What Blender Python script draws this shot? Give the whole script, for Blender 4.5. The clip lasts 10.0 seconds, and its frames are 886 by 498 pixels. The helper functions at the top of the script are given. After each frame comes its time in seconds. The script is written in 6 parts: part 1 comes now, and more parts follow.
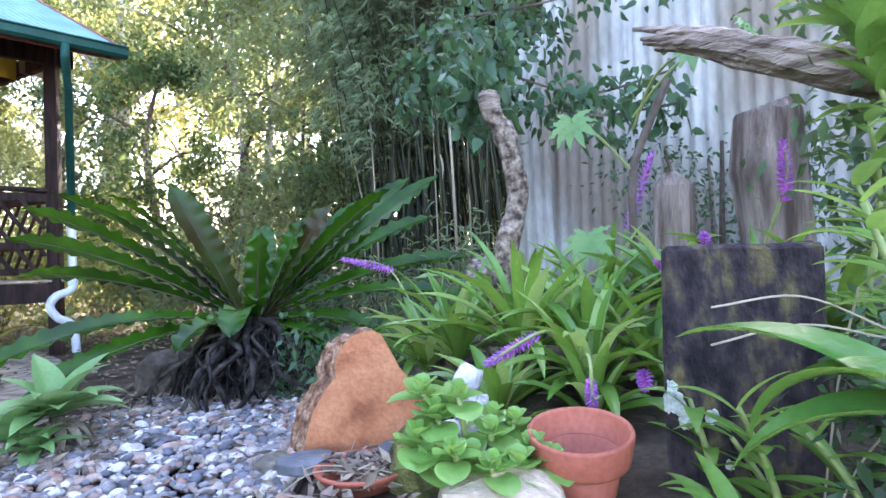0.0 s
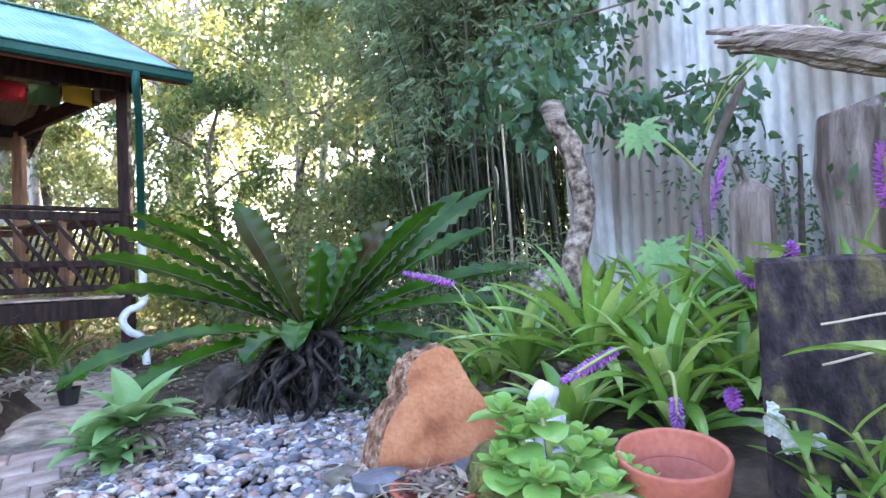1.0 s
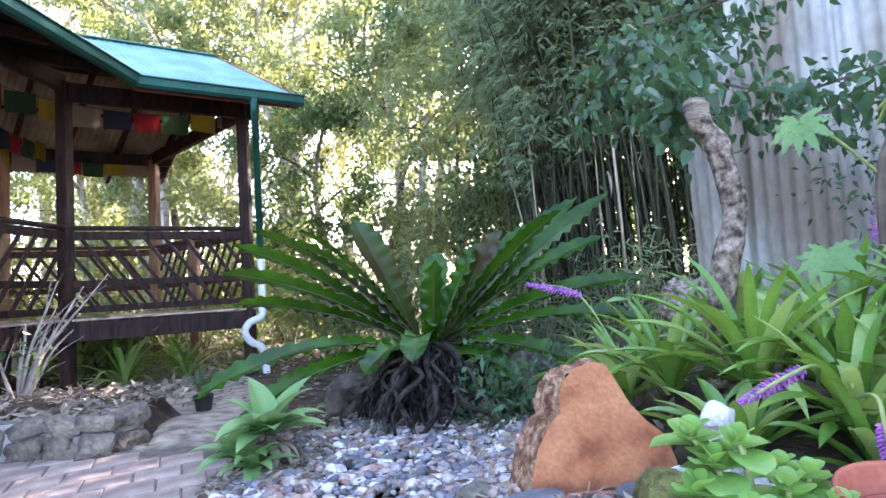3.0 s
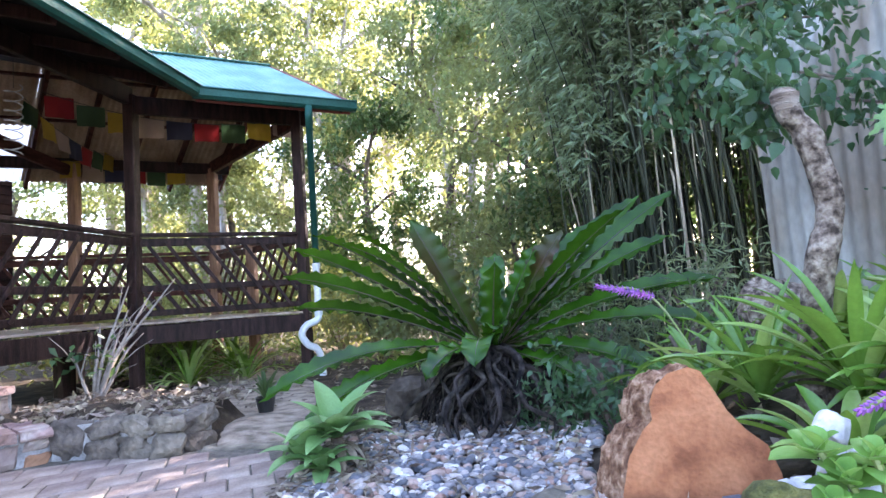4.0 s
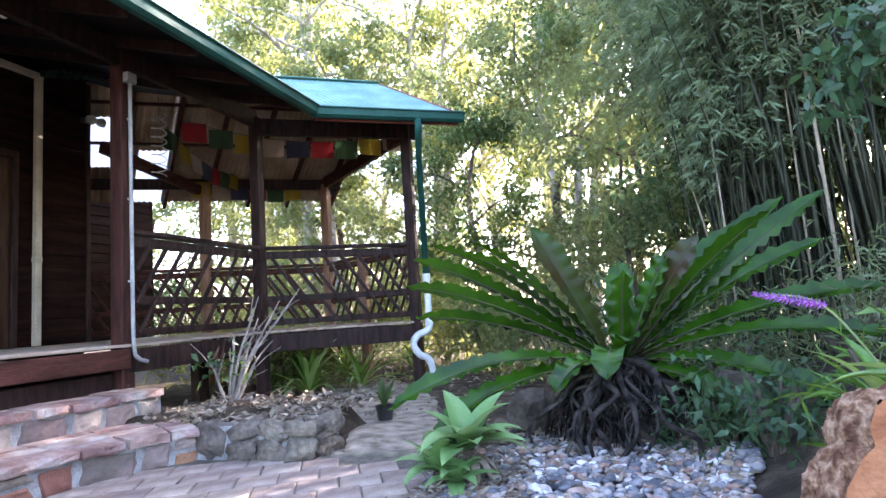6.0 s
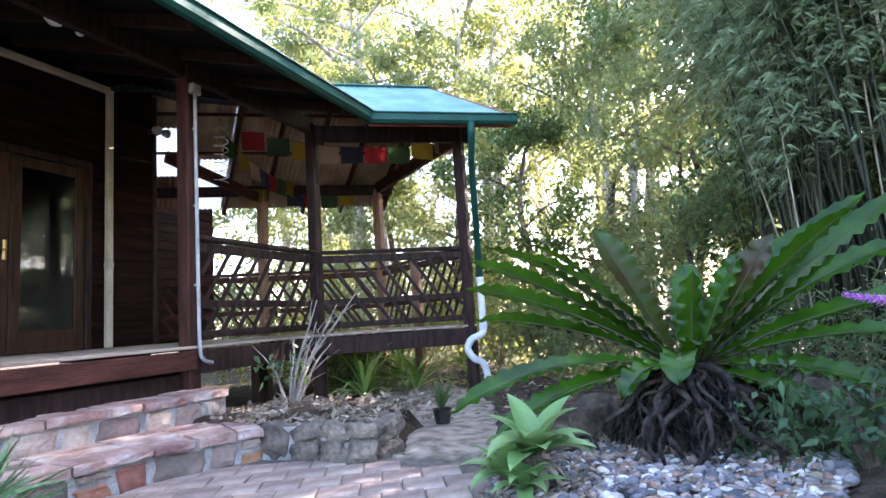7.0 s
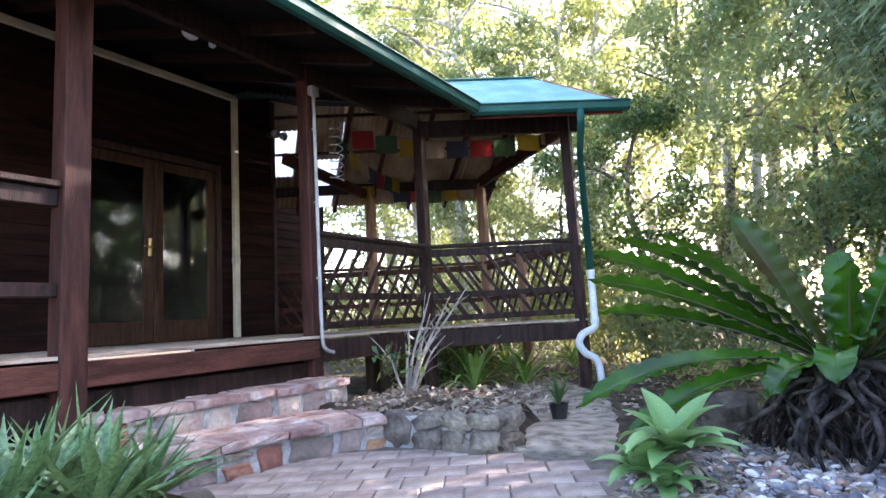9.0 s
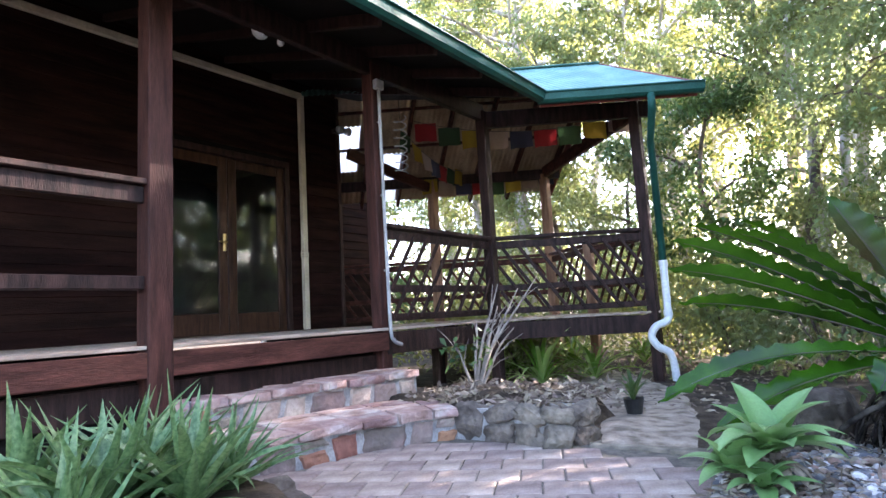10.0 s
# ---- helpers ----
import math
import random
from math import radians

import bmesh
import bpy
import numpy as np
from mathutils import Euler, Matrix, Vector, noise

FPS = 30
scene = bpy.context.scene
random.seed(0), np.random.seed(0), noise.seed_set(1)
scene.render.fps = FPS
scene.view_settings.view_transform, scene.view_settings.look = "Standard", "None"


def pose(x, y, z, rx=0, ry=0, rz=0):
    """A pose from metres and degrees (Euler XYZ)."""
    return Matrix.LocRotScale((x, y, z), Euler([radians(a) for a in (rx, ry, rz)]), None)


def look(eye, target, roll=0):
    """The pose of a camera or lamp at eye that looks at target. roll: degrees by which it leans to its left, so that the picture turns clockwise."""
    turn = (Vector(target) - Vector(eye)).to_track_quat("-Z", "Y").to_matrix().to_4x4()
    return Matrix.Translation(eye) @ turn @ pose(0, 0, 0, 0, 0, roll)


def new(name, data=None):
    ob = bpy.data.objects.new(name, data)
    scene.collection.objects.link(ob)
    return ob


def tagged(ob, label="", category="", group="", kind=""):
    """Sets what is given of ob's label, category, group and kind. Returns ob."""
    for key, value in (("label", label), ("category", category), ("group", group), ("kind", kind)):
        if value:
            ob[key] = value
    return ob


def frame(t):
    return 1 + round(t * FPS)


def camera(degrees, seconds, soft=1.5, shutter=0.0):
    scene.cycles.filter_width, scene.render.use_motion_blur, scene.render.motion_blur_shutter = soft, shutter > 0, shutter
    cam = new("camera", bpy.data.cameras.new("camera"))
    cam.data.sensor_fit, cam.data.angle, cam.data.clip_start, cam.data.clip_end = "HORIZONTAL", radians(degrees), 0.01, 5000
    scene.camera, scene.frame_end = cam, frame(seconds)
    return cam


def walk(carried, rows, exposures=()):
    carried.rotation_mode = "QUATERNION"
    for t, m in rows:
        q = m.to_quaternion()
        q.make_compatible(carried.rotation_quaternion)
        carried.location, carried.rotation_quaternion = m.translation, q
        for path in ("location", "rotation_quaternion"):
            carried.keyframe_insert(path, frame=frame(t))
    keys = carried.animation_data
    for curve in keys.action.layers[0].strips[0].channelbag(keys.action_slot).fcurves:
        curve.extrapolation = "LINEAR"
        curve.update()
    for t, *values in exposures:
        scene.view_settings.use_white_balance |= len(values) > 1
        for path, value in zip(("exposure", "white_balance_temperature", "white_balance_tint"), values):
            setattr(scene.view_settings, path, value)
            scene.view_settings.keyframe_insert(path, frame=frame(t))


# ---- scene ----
cam = camera(75.5, 10.0)
PATH = [
    (0, (0.446, -0.259, 0.862), (0.811, 1.707, 0.896), -1.9),
    (0.5, (0.423, -0.247, 0.867), (0.704, 1.733, 0.925), -2.2),
    (1, (0.395, -0.236, 0.873), (0.591, 1.753, 0.953), -2.6),
    (1.5, (0.367, -0.229, 0.878), (0.483, 1.766, 0.978), -2.9),
    (2, (0.329, -0.217, 0.88), (0.363, 1.779, 0.995), -3.1),
    (2.5, (0.297, -0.204, 0.883), (0.253, 1.791, 1.007), -3.2),
    (4, (0.17, -0.172, 0.895), (-0.11, 1.802, 1.044), -3.8),
    (4.5, (0.125, -0.164, 0.896), (-0.231, 1.798, 1.058), -3.8),
    (5, (0.08, -0.159, 0.899), (-0.361, 1.784, 1.076), -3.8),
    (5.5, (0.037, -0.152, 0.9), (-0.483, 1.769, 1.092), -3.8),
    (7, (-0.098, -0.152, 0.89), (-0.848, 1.687, 1.125), -3.7),
    (7.5, (-0.131, -0.148, 0.892), (-0.951, 1.66, 1.13), -3.8),
    (8, (-0.168, -0.161, 0.885), (-1.061, 1.612, 1.127), -3.8),
    (8.5, (-0.209, -0.186, 0.884), (-1.171, 1.551, 1.125), -3.5),
    (9, (-0.256, -0.193, 0.873), (-1.3, 1.496, 1.113), -3.3),
    (9.5, (-0.303, -0.19, 0.865), (-1.427, 1.447, 1.102), -3.3),
    (10, (-0.35, -0.193, 0.86), (-1.563, 1.38, 1.091), -3.3),
]
walk(cam, [(t, look(eye, target, roll)) for t, eye, target, roll in PATH], [(0.0, 3.7, 6450, 24), (4.5, 3.6, 6450, 23), (10.0, 3.5, 6450, 21)])

# ---- light ----
world = bpy.data.worlds.new("sky")
scene.world = world
world.use_nodes = True
wn = world.node_tree.nodes
sky = wn.new("ShaderNodeTexSky")
sky.sky_type = "NISHITA"
sky.sun_disc = False
sky.sun_elevation = radians(31)
sky.sun_rotation = radians(28)
sky.air_density, sky.dust_density = 1.0, 2.0
wn["Background"].inputs["Strength"].default_value = 0.15
world.node_tree.links.new(sky.outputs["Color"], wn["Background"].inputs["Color"])
sun = new("sun", bpy.data.lights.new("sun", "SUN"))
sun.data.energy, sun.data.angle, sun.data.color = 4.0, radians(0.6), (1.0, 0.93, 0.82)
sun.matrix_world = look((3.6, 6.8, 4.7), (0, 0, 0))


# ---- materials ----
def rough_mat(name, a, b, scale=8.0, rough=0.7, bump=0.3, fine=60.0, metal=0.0, stretch=(1, 1, 1), c=None, per_object=0.0, per_island=0.0, spec=0.5):
    m = bpy.data.materials.new(name)
    m.use_nodes = True
    n, l = m.node_tree.nodes, m.node_tree.links
    p = n["Principled BSDF"]
    co = n.new("ShaderNodeTexCoord")
    mp = n.new("ShaderNodeMapping")
    mp.inputs["Scale"].default_value = stretch
    l.new(co.outputs["Object"], mp.inputs["Vector"])
    n1, n2 = n.new("ShaderNodeTexNoise"), n.new("ShaderNodeTexNoise")
    n1.inputs["Scale"].default_value, n2.inputs["Scale"].default_value = scale, fine
    n1.inputs["Detail"].default_value, n2.inputs["Detail"].default_value = 5, 6
    l.new(mp.outputs["Vector"], n1.inputs["Vector"])
    l.new(mp.outputs["Vector"], n2.inputs["Vector"])
    r = n.new("ShaderNodeValToRGB")
    r.color_ramp.elements[0].position, r.color_ramp.elements[1].position = 0.36, 0.66
    r.color_ramp.elements[0].color, r.color_ramp.elements[1].color = (*a, 1), (*b, 1)
    if c:
        e = r.color_ramp.elements.new(0.5)
        e.color = (*c, 1)
    l.new(n1.outputs["Fac"], r.inputs["Fac"])
    hs = n.new("ShaderNodeHueSaturation")
    l.new(r.outputs["Color"], hs.inputs["Color"])
    val = n.new("ShaderNodeMath")
    val.operation = "MULTIPLY_ADD"
    val.inputs[1].default_value, val.inputs[2].default_value = 0.7, 0.65
    l.new(n2.outputs["Fac"], val.inputs[0])
    out = val
    for amount, node, socket in ((per_object, "ShaderNodeObjectInfo", "Random"), (per_island, "ShaderNodeNewGeometry", "Random Per Island")):
        if amount:
            src = n.new(node)
            k = n.new("ShaderNodeMath")
            k.operation = "MULTIPLY_ADD"
            k.inputs[1].default_value, k.inputs[2].default_value = amount, 1 - amount / 2
            l.new(src.outputs[socket], k.inputs[0])
            mul = n.new("ShaderNodeMath")
            mul.operation = "MULTIPLY"
            l.new(out.outputs[0], mul.inputs[0])
            l.new(k.outputs[0], mul.inputs[1])
            out = mul
            hue = n.new("ShaderNodeMath")
            hue.operation = "MULTIPLY_ADD"
            hue.inputs[1].default_value, hue.inputs[2].default_value = amount * 0.06, 0.5 - amount * 0.03
            l.new(src.outputs[socket], hue.inputs[0])
            l.new(hue.outputs[0], hs.inputs["Hue"])
    l.new(out.outputs[0], hs.inputs["Value"])
    l.new(hs.outputs["Color"], p.inputs["Base Color"])
    p.inputs["Roughness"].default_value, p.inputs["Metallic"].default_value = rough, metal
    p.inputs["Specular IOR Level"].default_value = spec
    if bump:
        bp = n.new("ShaderNodeBump")
        bp.inputs["Strength"].default_value, bp.inputs["Distance"].default_value = bump, 0.02
        l.new(n2.outputs["Fac"], bp.inputs["Height"])
        l.new(bp.outputs["Normal"], p.inputs["Normal"])
    return m


def leaf_mat(name, a, b, glow, rough=0.35, through_light=0.35, scale=6.0, per_island=0.7, shine=0.4):
    m = rough_mat(name, a, b, scale, rough, 0.12, 90.0, per_island=per_island, spec=shine)
    n, l = m.node_tree.nodes, m.node_tree.links
    tr = n.new("ShaderNodeBsdfTranslucent")
    tr.inputs["Color"].default_value = (*glow, 1)
    mx = n.new("ShaderNodeMixShader")
    mx.inputs["Fac"].default_value = through_light
    l.new(n["Principled BSDF"].outputs["BSDF"], mx.inputs[1])
    l.new(tr.outputs["BSDF"], mx.inputs[2])
    l.new(mx.outputs["Shader"], n["Material Output"].inputs["Surface"])
    return m


def glass_mat(name, tint=(0.9, 0.95, 0.95)):
    m = bpy.data.materials.new(name)
    m.use_nodes = True
    p = m.node_tree.nodes["Principled BSDF"]
    p.inputs["Base Color"].default_value = (*tint, 1)
    p.inputs["Transmission Weight"].default_value, p.inputs["Roughness"].default_value, p.inputs["IOR"].default_value = 1.0, 0.01, 1.45
    return m


SOIL = rough_mat("soil", (0.03, 0.022, 0.016), (0.11, 0.085, 0.06), 5, 0.95, 0.9, 40, c=(0.06, 0.045, 0.032), spec=0.15)
SAND = rough_mat("sandy_path", (0.17, 0.14, 0.105), (0.42, 0.355, 0.28), 7, 0.95, 0.4, 60, c=(0.31, 0.255, 0.2), spec=0.15)
LITTER = rough_mat("leaf_litter", (0.11, 0.075, 0.05), (0.38, 0.31, 0.24), 9, 0.9, 0.4, 50, per_island=0.9)
PAVER = rough_mat("brick_paver", (0.225, 0.165, 0.135), (0.40, 0.32, 0.27), 5, 0.85, 0.45, 70, c=(0.30, 0.23, 0.19), per_object=0.35)
GROUT = rough_mat("paver_joint", (0.09, 0.078, 0.06), (0.19, 0.165, 0.13), 12, 0.95, 0.6, 80)


def stone_mix(name, node, socket):
    m = rough_mat(name, (0.7, 0.68, 0.66), (1.0, 1.0, 1.0), 30, 0.55, 0.15, 120)
    n, l = m.node_tree.nodes, m.node_tree.links
    src, r = n.new(node), n.new("ShaderNodeValToRGB")
    r.color_ramp.interpolation = "CONSTANT"
    cols = ((0.0, (0.27, 0.25, 0.25)), (0.17, (0.5, 0.44, 0.4)), (0.32, (0.11, 0.115, 0.13)), (0.42, (0.72, 0.69, 0.66)), (0.55, (0.33, 0.20, 0.15)), (0.66, (0.17, 0.175, 0.2)), (0.8, (0.46, 0.33, 0.27)), (0.9, (0.31, 0.30, 0.31)))
    r.color_ramp.elements[0].color, r.color_ramp.elements[1].position, r.color_ramp.elements[1].color = (*cols[0][1], 1), cols[1][0], (*cols[1][1], 1)
    for pos, c in cols[2:]:
        r.color_ramp.elements.new(pos).color = (*c, 1)
    l.new(src.outputs[socket], r.inputs["Fac"])
    mx = n.new("ShaderNodeMix")
    mx.data_type, mx.blend_type = "RGBA", "MULTIPLY"
    mx.inputs["Factor"].default_value = 1.0
    hs = n["Hue/Saturation/Value"] if "Hue/Saturation/Value" in n else [k for k in n if k.bl_idname == "ShaderNodeHueSaturation"][0]
    l.new(r.outputs["Color"], mx.inputs[6])
    l.new(hs.outputs["Color"], mx.inputs[7])
    l.new(mx.outputs[2], n["Principled BSDF"].inputs["Base Color"])
    return m


PEBBLE = stone_mix("pebble", "ShaderNodeObjectInfo", "Random")
PEBBLES = stone_mix("pebbles", "ShaderNodeNewGeometry", "Random Per Island")
SLATE = rough_mat("slate", (0.05, 0.055, 0.065), (0.14, 0.15, 0.17), 6, 0.6, 0.5, 40)
STEPSTONE = rough_mat("step_stone", (0.19, 0.15, 0.12), (0.36, 0.29, 0.24), 4, 0.85, 0.6, 30, c=(0.28, 0.2, 0.17), per_object=0.7)
CAPSTONE = rough_mat("cap_stone", (0.25, 0.145, 0.12), (0.47, 0.39, 0.345), 5, 0.8, 0.8, 30, c=(0.36, 0.235, 0.205), per_object=0.6)
RUSTSTONE = rough_mat("rust_stone", (0.20, 0.08, 0.05), (0.34, 0.16, 0.10), 5, 0.85, 0.6, 30, per_object=0.5)
WALLROCK = rough_mat("wall_rock", (0.085, 0.068, 0.052), (0.25, 0.205, 0.155), 7, 0.9, 0.9, 30, c=(0.15, 0.125, 0.097), per_object=0.6)
MORTAR = rough_mat("mortar", (0.22, 0.21, 0.20), (0.42, 0.40, 0.38), 10, 0.95, 0.5, 80)
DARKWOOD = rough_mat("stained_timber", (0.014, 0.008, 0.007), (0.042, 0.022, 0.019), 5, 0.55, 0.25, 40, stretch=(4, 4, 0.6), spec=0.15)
REDWOOD = rough_mat("red_stained_timber", (0.036, 0.013, 0.010), (0.095, 0.035, 0.026), 5, 0.6, 0.25, 40, stretch=(3, 0.5, 3), spec=0.15)
POSTRED = rough_mat("red_stained_post", (0.028, 0.011, 0.009), (0.072, 0.028, 0.022), 5, 0.6, 0.25, 40, stretch=(4, 4, 0.5), spec=0.15)
# boards taken near black: the deep verandah's shade is in the colour
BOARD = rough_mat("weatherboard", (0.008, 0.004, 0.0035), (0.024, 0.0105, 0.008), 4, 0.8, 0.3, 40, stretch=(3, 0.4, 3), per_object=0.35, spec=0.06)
DECKWOOD = rough_mat("deck_board", (0.22, 0.16, 0.12), (0.46, 0.37, 0.29), 4, 0.75, 0.3, 40, stretch=(3, 0.5, 3), per_object=0.3)
# light orange timber: sun on the far posts is put into its colour
SUNLITPOST = rough_mat("sunlit_post_timber", (0.17, 0.085, 0.05), (0.34, 0.19, 0.12), 4, 0.7, 0.3, 40, stretch=(4, 4, 0.5))
FASCIA = rough_mat("dark_red_fascia", (0.11, 0.018, 0.016), (0.19, 0.035, 0.03), 4, 0.5, 0.1, 40)
TEAL = rough_mat("teal_roof_metal", (0.075, 0.2, 0.178), (0.14, 0.285, 0.26), 3, 0.55, 0.1, 50, c=(0.1, 0.24, 0.216), spec=0.3)
GUTTER = rough_mat("green_gutter_metal", (0.010, 0.062, 0.05), (0.018, 0.095, 0.077), 3, 0.5, 0.03, 50, spec=0.2)
SHEET = rough_mat("bare_roof_sheet", (0.27, 0.19, 0.125), (0.42, 0.32, 0.225), 3, 0.6, 0.1, 40, spec=0.2)
CLEARSHEET = leaf_mat("clear_roof_sheet", (0.75, 0.78, 0.78), (0.85, 0.87, 0.87), (0.95, 0.97, 1.0), 0.3, 0.85, 4, 0.0)
GALV = rough_mat("old_corrugated_iron", (0.2, 0.16, 0.115), (0.46, 0.46, 0.43), 2.2, 0.6, 0.25, 30, 0.0, (1, 1, 0.45), (0.27, 0.255, 0.215))
PVC = rough_mat("white_pipe", (0.62, 0.66, 0.68), (0.78, 0.8, 0.8), 4, 0.35, 0.05, 40)
CREAM = rough_mat("cream_pipe", (0.38, 0.33, 0.24), (0.52, 0.46, 0.35), 4, 0.45, 0.05, 40)
GREYMETAL = rough_mat("grey_conduit", (0.27, 0.27, 0.27), (0.4, 0.4, 0.39), 6, 0.4, 0.05, 40)
BLACK = rough_mat("black_plastic", (0.012, 0.012, 0.012), (0.03, 0.03, 0.03), 8, 0.45, 0.1, 60)
# near-black tone: shade of the verandah and under-deck put into the colour
SHADEBOARD = rough_mat("shade_dark_board", (0.004, 0.0035, 0.003), (0.010, 0.007, 0.0065), 4, 0.7, 0.2, 40, stretch=(0.5, 4, 4), spec=0.15)
# paint darkened so that the unlit room looks dim through the panes
INSIDE = rough_mat("dimmed_room_paint", (0.11, 0.1, 0.09), (0.16, 0.145, 0.13), 3, 0.8, 0.1, 40)
DOORWOOD = rough_mat("varnished_door", (0.024, 0.011, 0.007), (0.055, 0.026, 0.015), 5, 0.4, 0.15, 40, stretch=(4, 4, 0.5), spec=0.15)
BRASS = rough_mat("brass", (0.28, 0.19, 0.07), (0.38, 0.27, 0.12), 8, 0.3, 0.05, 50, 1.0)
GLASS = glass_mat("pane_glass")
TERRACOTTA = rough_mat("terracotta", (0.30, 0.075, 0.042), (0.40, 0.12, 0.07), 6, 0.7, 0.1, 90, c=(0.35, 0.095, 0.055))
CUTFACE = rough_mat("cut_red_face", (0.22, 0.075, 0.032), (0.45, 0.19, 0.09), 6.5, 0.75, 0.35, 60, c=(0.37, 0.14, 0.062), spec=0.25)
BARKEDGE = rough_mat("pale_bark", (0.13, 0.06, 0.035), (0.50, 0.32, 0.21), 24, 0.95, 1.0, 60, c=(0.27, 0.145, 0.085), spec=0.15)
SLEEPER = rough_mat("mossy_sleeper", (0.02, 0.016, 0.018), (0.125, 0.105, 0.05), 17, 0.9, 0.8, 60, stretch=(1.6, 1.6, 0.8), c=(0.045, 0.035, 0.037), spec=0.15)
LICHEN = rough_mat("lichen", (0.45, 0.48, 0.42), (0.72, 0.74, 0.68), 30, 0.95, 0.8, 120)
DRIFT = rough_mat("driftwood", (0.13, 0.09, 0.065), (0.44, 0.36, 0.29), 7, 0.9, 0.9, 40, stretch=(1, 1, 6), c=(0.28, 0.21, 0.16))
STUMP = rough_mat("grey_stump", (0.09, 0.06, 0.045), (0.32, 0.25, 0.205), 6, 0.9, 0.7, 40, stretch=(4, 4, 0.6))
MOTTLED = rough_mat("mottled_bark", (0.05, 0.036, 0.027), (0.40, 0.33, 0.26), 38, 0.9, 0.8, 90, c=(0.2, 0.15, 0.115), spec=0.2)
GUMBARK = rough_mat("pale_gum_bark", (0.26, 0.22, 0.19), (0.62, 0.57, 0.52), 3, 0.85, 0.4, 40, stretch=(3, 3, 0.8))
DARKBARK = rough_mat("dark_bark", (0.06, 0.045, 0.035), (0.18, 0.14, 0.11), 6, 0.95, 0.6, 40)
ROOT = rough_mat("dark_fern_root", (0.004, 0.0035, 0.0035), (0.075, 0.062, 0.055), 12, 0.9, 0.7, 60, per_object=0.9, spec=0.15)
WHITESTONE = rough_mat("white_stone", (0.42, 0.41, 0.4), (0.72, 0.71, 0.7), 14, 0.8, 0.5, 60)
SANDBLOCK = rough_mat("sandstone_block", (0.36, 0.27, 0.18), (0.52, 0.42, 0.31), 6, 0.9, 0.4, 60)
MOSS = rough_mat("moss", (0.07, 0.08, 0.018), (0.23, 0.22, 0.06), 26, 0.98, 1.0, 120)
CULM = rough_mat("bamboo_culm", (0.008, 0.011, 0.006), (0.05, 0.055, 0.028), 2, 0.45, 0.08, 40, stretch=(1, 1, 0.4), per_island=0.8, spec=0.2)
DRYCULM = rough_mat("dry_bamboo", (0.24, 0.19, 0.12), (0.46, 0.38, 0.27), 3, 0.6, 0.1, 40, per_island=0.5)
BAMBOO_LEAF = leaf_mat("bamboo_leaf", (0.08, 0.118, 0.062), (0.21, 0.265, 0.165), (0.4, 0.47, 0.2), 0.4, 0.34, per_island=1.1, shine=0.22)
TREE_LEAF = leaf_mat("tree_leaf", (0.042, 0.066, 0.03), (0.14, 0.18, 0.085), (0.46, 0.52, 0.2), 0.4, 0.36, per_island=1.2, shine=0.2)
# yellower leaf copy: sun on and through the foliage is put into the tone
YELLOW_LEAF = leaf_mat("sunlit_leaf", (0.075, 0.105, 0.032), (0.18, 0.21, 0.075), (0.66, 0.66, 0.22), 0.45, 0.42, per_island=1.2, shine=0.2)
DARK_LEAF = leaf_mat("dark_leaf", (0.024, 0.052, 0.022), (0.07, 0.115, 0.046), (0.24, 0.36, 0.10), 0.4, 0.25, per_island=1.1, shine=0.2)
VINE_LEAF = leaf_mat("vine_leaf", (0.018, 0.05, 0.022), (0.06, 0.12, 0.055), (0.18, 0.32, 0.1), 0.35, 0.2, shine=0.25)
FERN_LEAF = leaf_mat("fern_frond", (0.009, 0.036, 0.003), (0.028, 0.092, 0.006), (0.15, 0.38, 0.015), 0.26, 0.13, 5, 0.0, 0.3)
FERN_RIB = rough_mat("fern_midrib", (0.02, 0.014, 0.008), (0.06, 0.04, 0.02), 8, 0.5, 0.2, 60)
FERN_BROWN = leaf_mat("spore_brown_frond", (0.045, 0.018, 0.006), (0.02, 0.065, 0.006), (0.12, 0.2, 0.02), 0.4, 0.15, 3, 0.0)
STRAP = leaf_mat("strap_leaf", (0.05, 0.145, 0.022), (0.15, 0.3, 0.055), (0.4, 0.58, 0.08), 0.22, 0.2, 5, 0.0, 0.55)
STRAP_PALE = leaf_mat("pale_strap_leaf", (0.22, 0.36, 0.09), (0.34, 0.48, 0.16), (0.5, 0.6, 0.16), 0.3, 0.3, 5, 0.0)
BIGLEAF = leaf_mat("glossy_big_leaf", (0.04, 0.13, 0.025), (0.075, 0.2, 0.04), (0.3, 0.5, 0.07), 0.2, 0.2, 4, 0.0)
ORCHID_LEAF = leaf_mat("cane_leaf", (0.10, 0.22, 0.045), (0.19, 0.34, 0.08), (0.42, 0.6, 0.12), 0.25, 0.3, 4, 0.0)
AGAVE_LEAF = leaf_mat("pale_succulent_leaf", (0.11, 0.24, 0.075), (0.19, 0.34, 0.12), (0.4, 0.56, 0.22), 0.4, 0.25, 5, 0.0)
ALOE_LEAF = leaf_mat("spotted_aloe_leaf", (0.035, 0.1, 0.035), (0.17, 0.27, 0.12), (0.3, 0.45, 0.15), 0.35, 0.15, 48, 0.0)
JADE = leaf_mat("jade_leaf", (0.13, 0.28, 0.06), (0.24, 0.42, 0.11), (0.45, 0.65, 0.15), 0.35, 0.28, 9, 0.0)
STEM = rough_mat("green_stem", (0.16, 0.22, 0.06), (0.30, 0.34, 0.12), 6, 0.5, 0.1, 60)
TWIG = rough_mat("grey_twig", (0.17, 0.14, 0.115), (0.36, 0.31, 0.27), 8, 0.9, 0.4, 60)
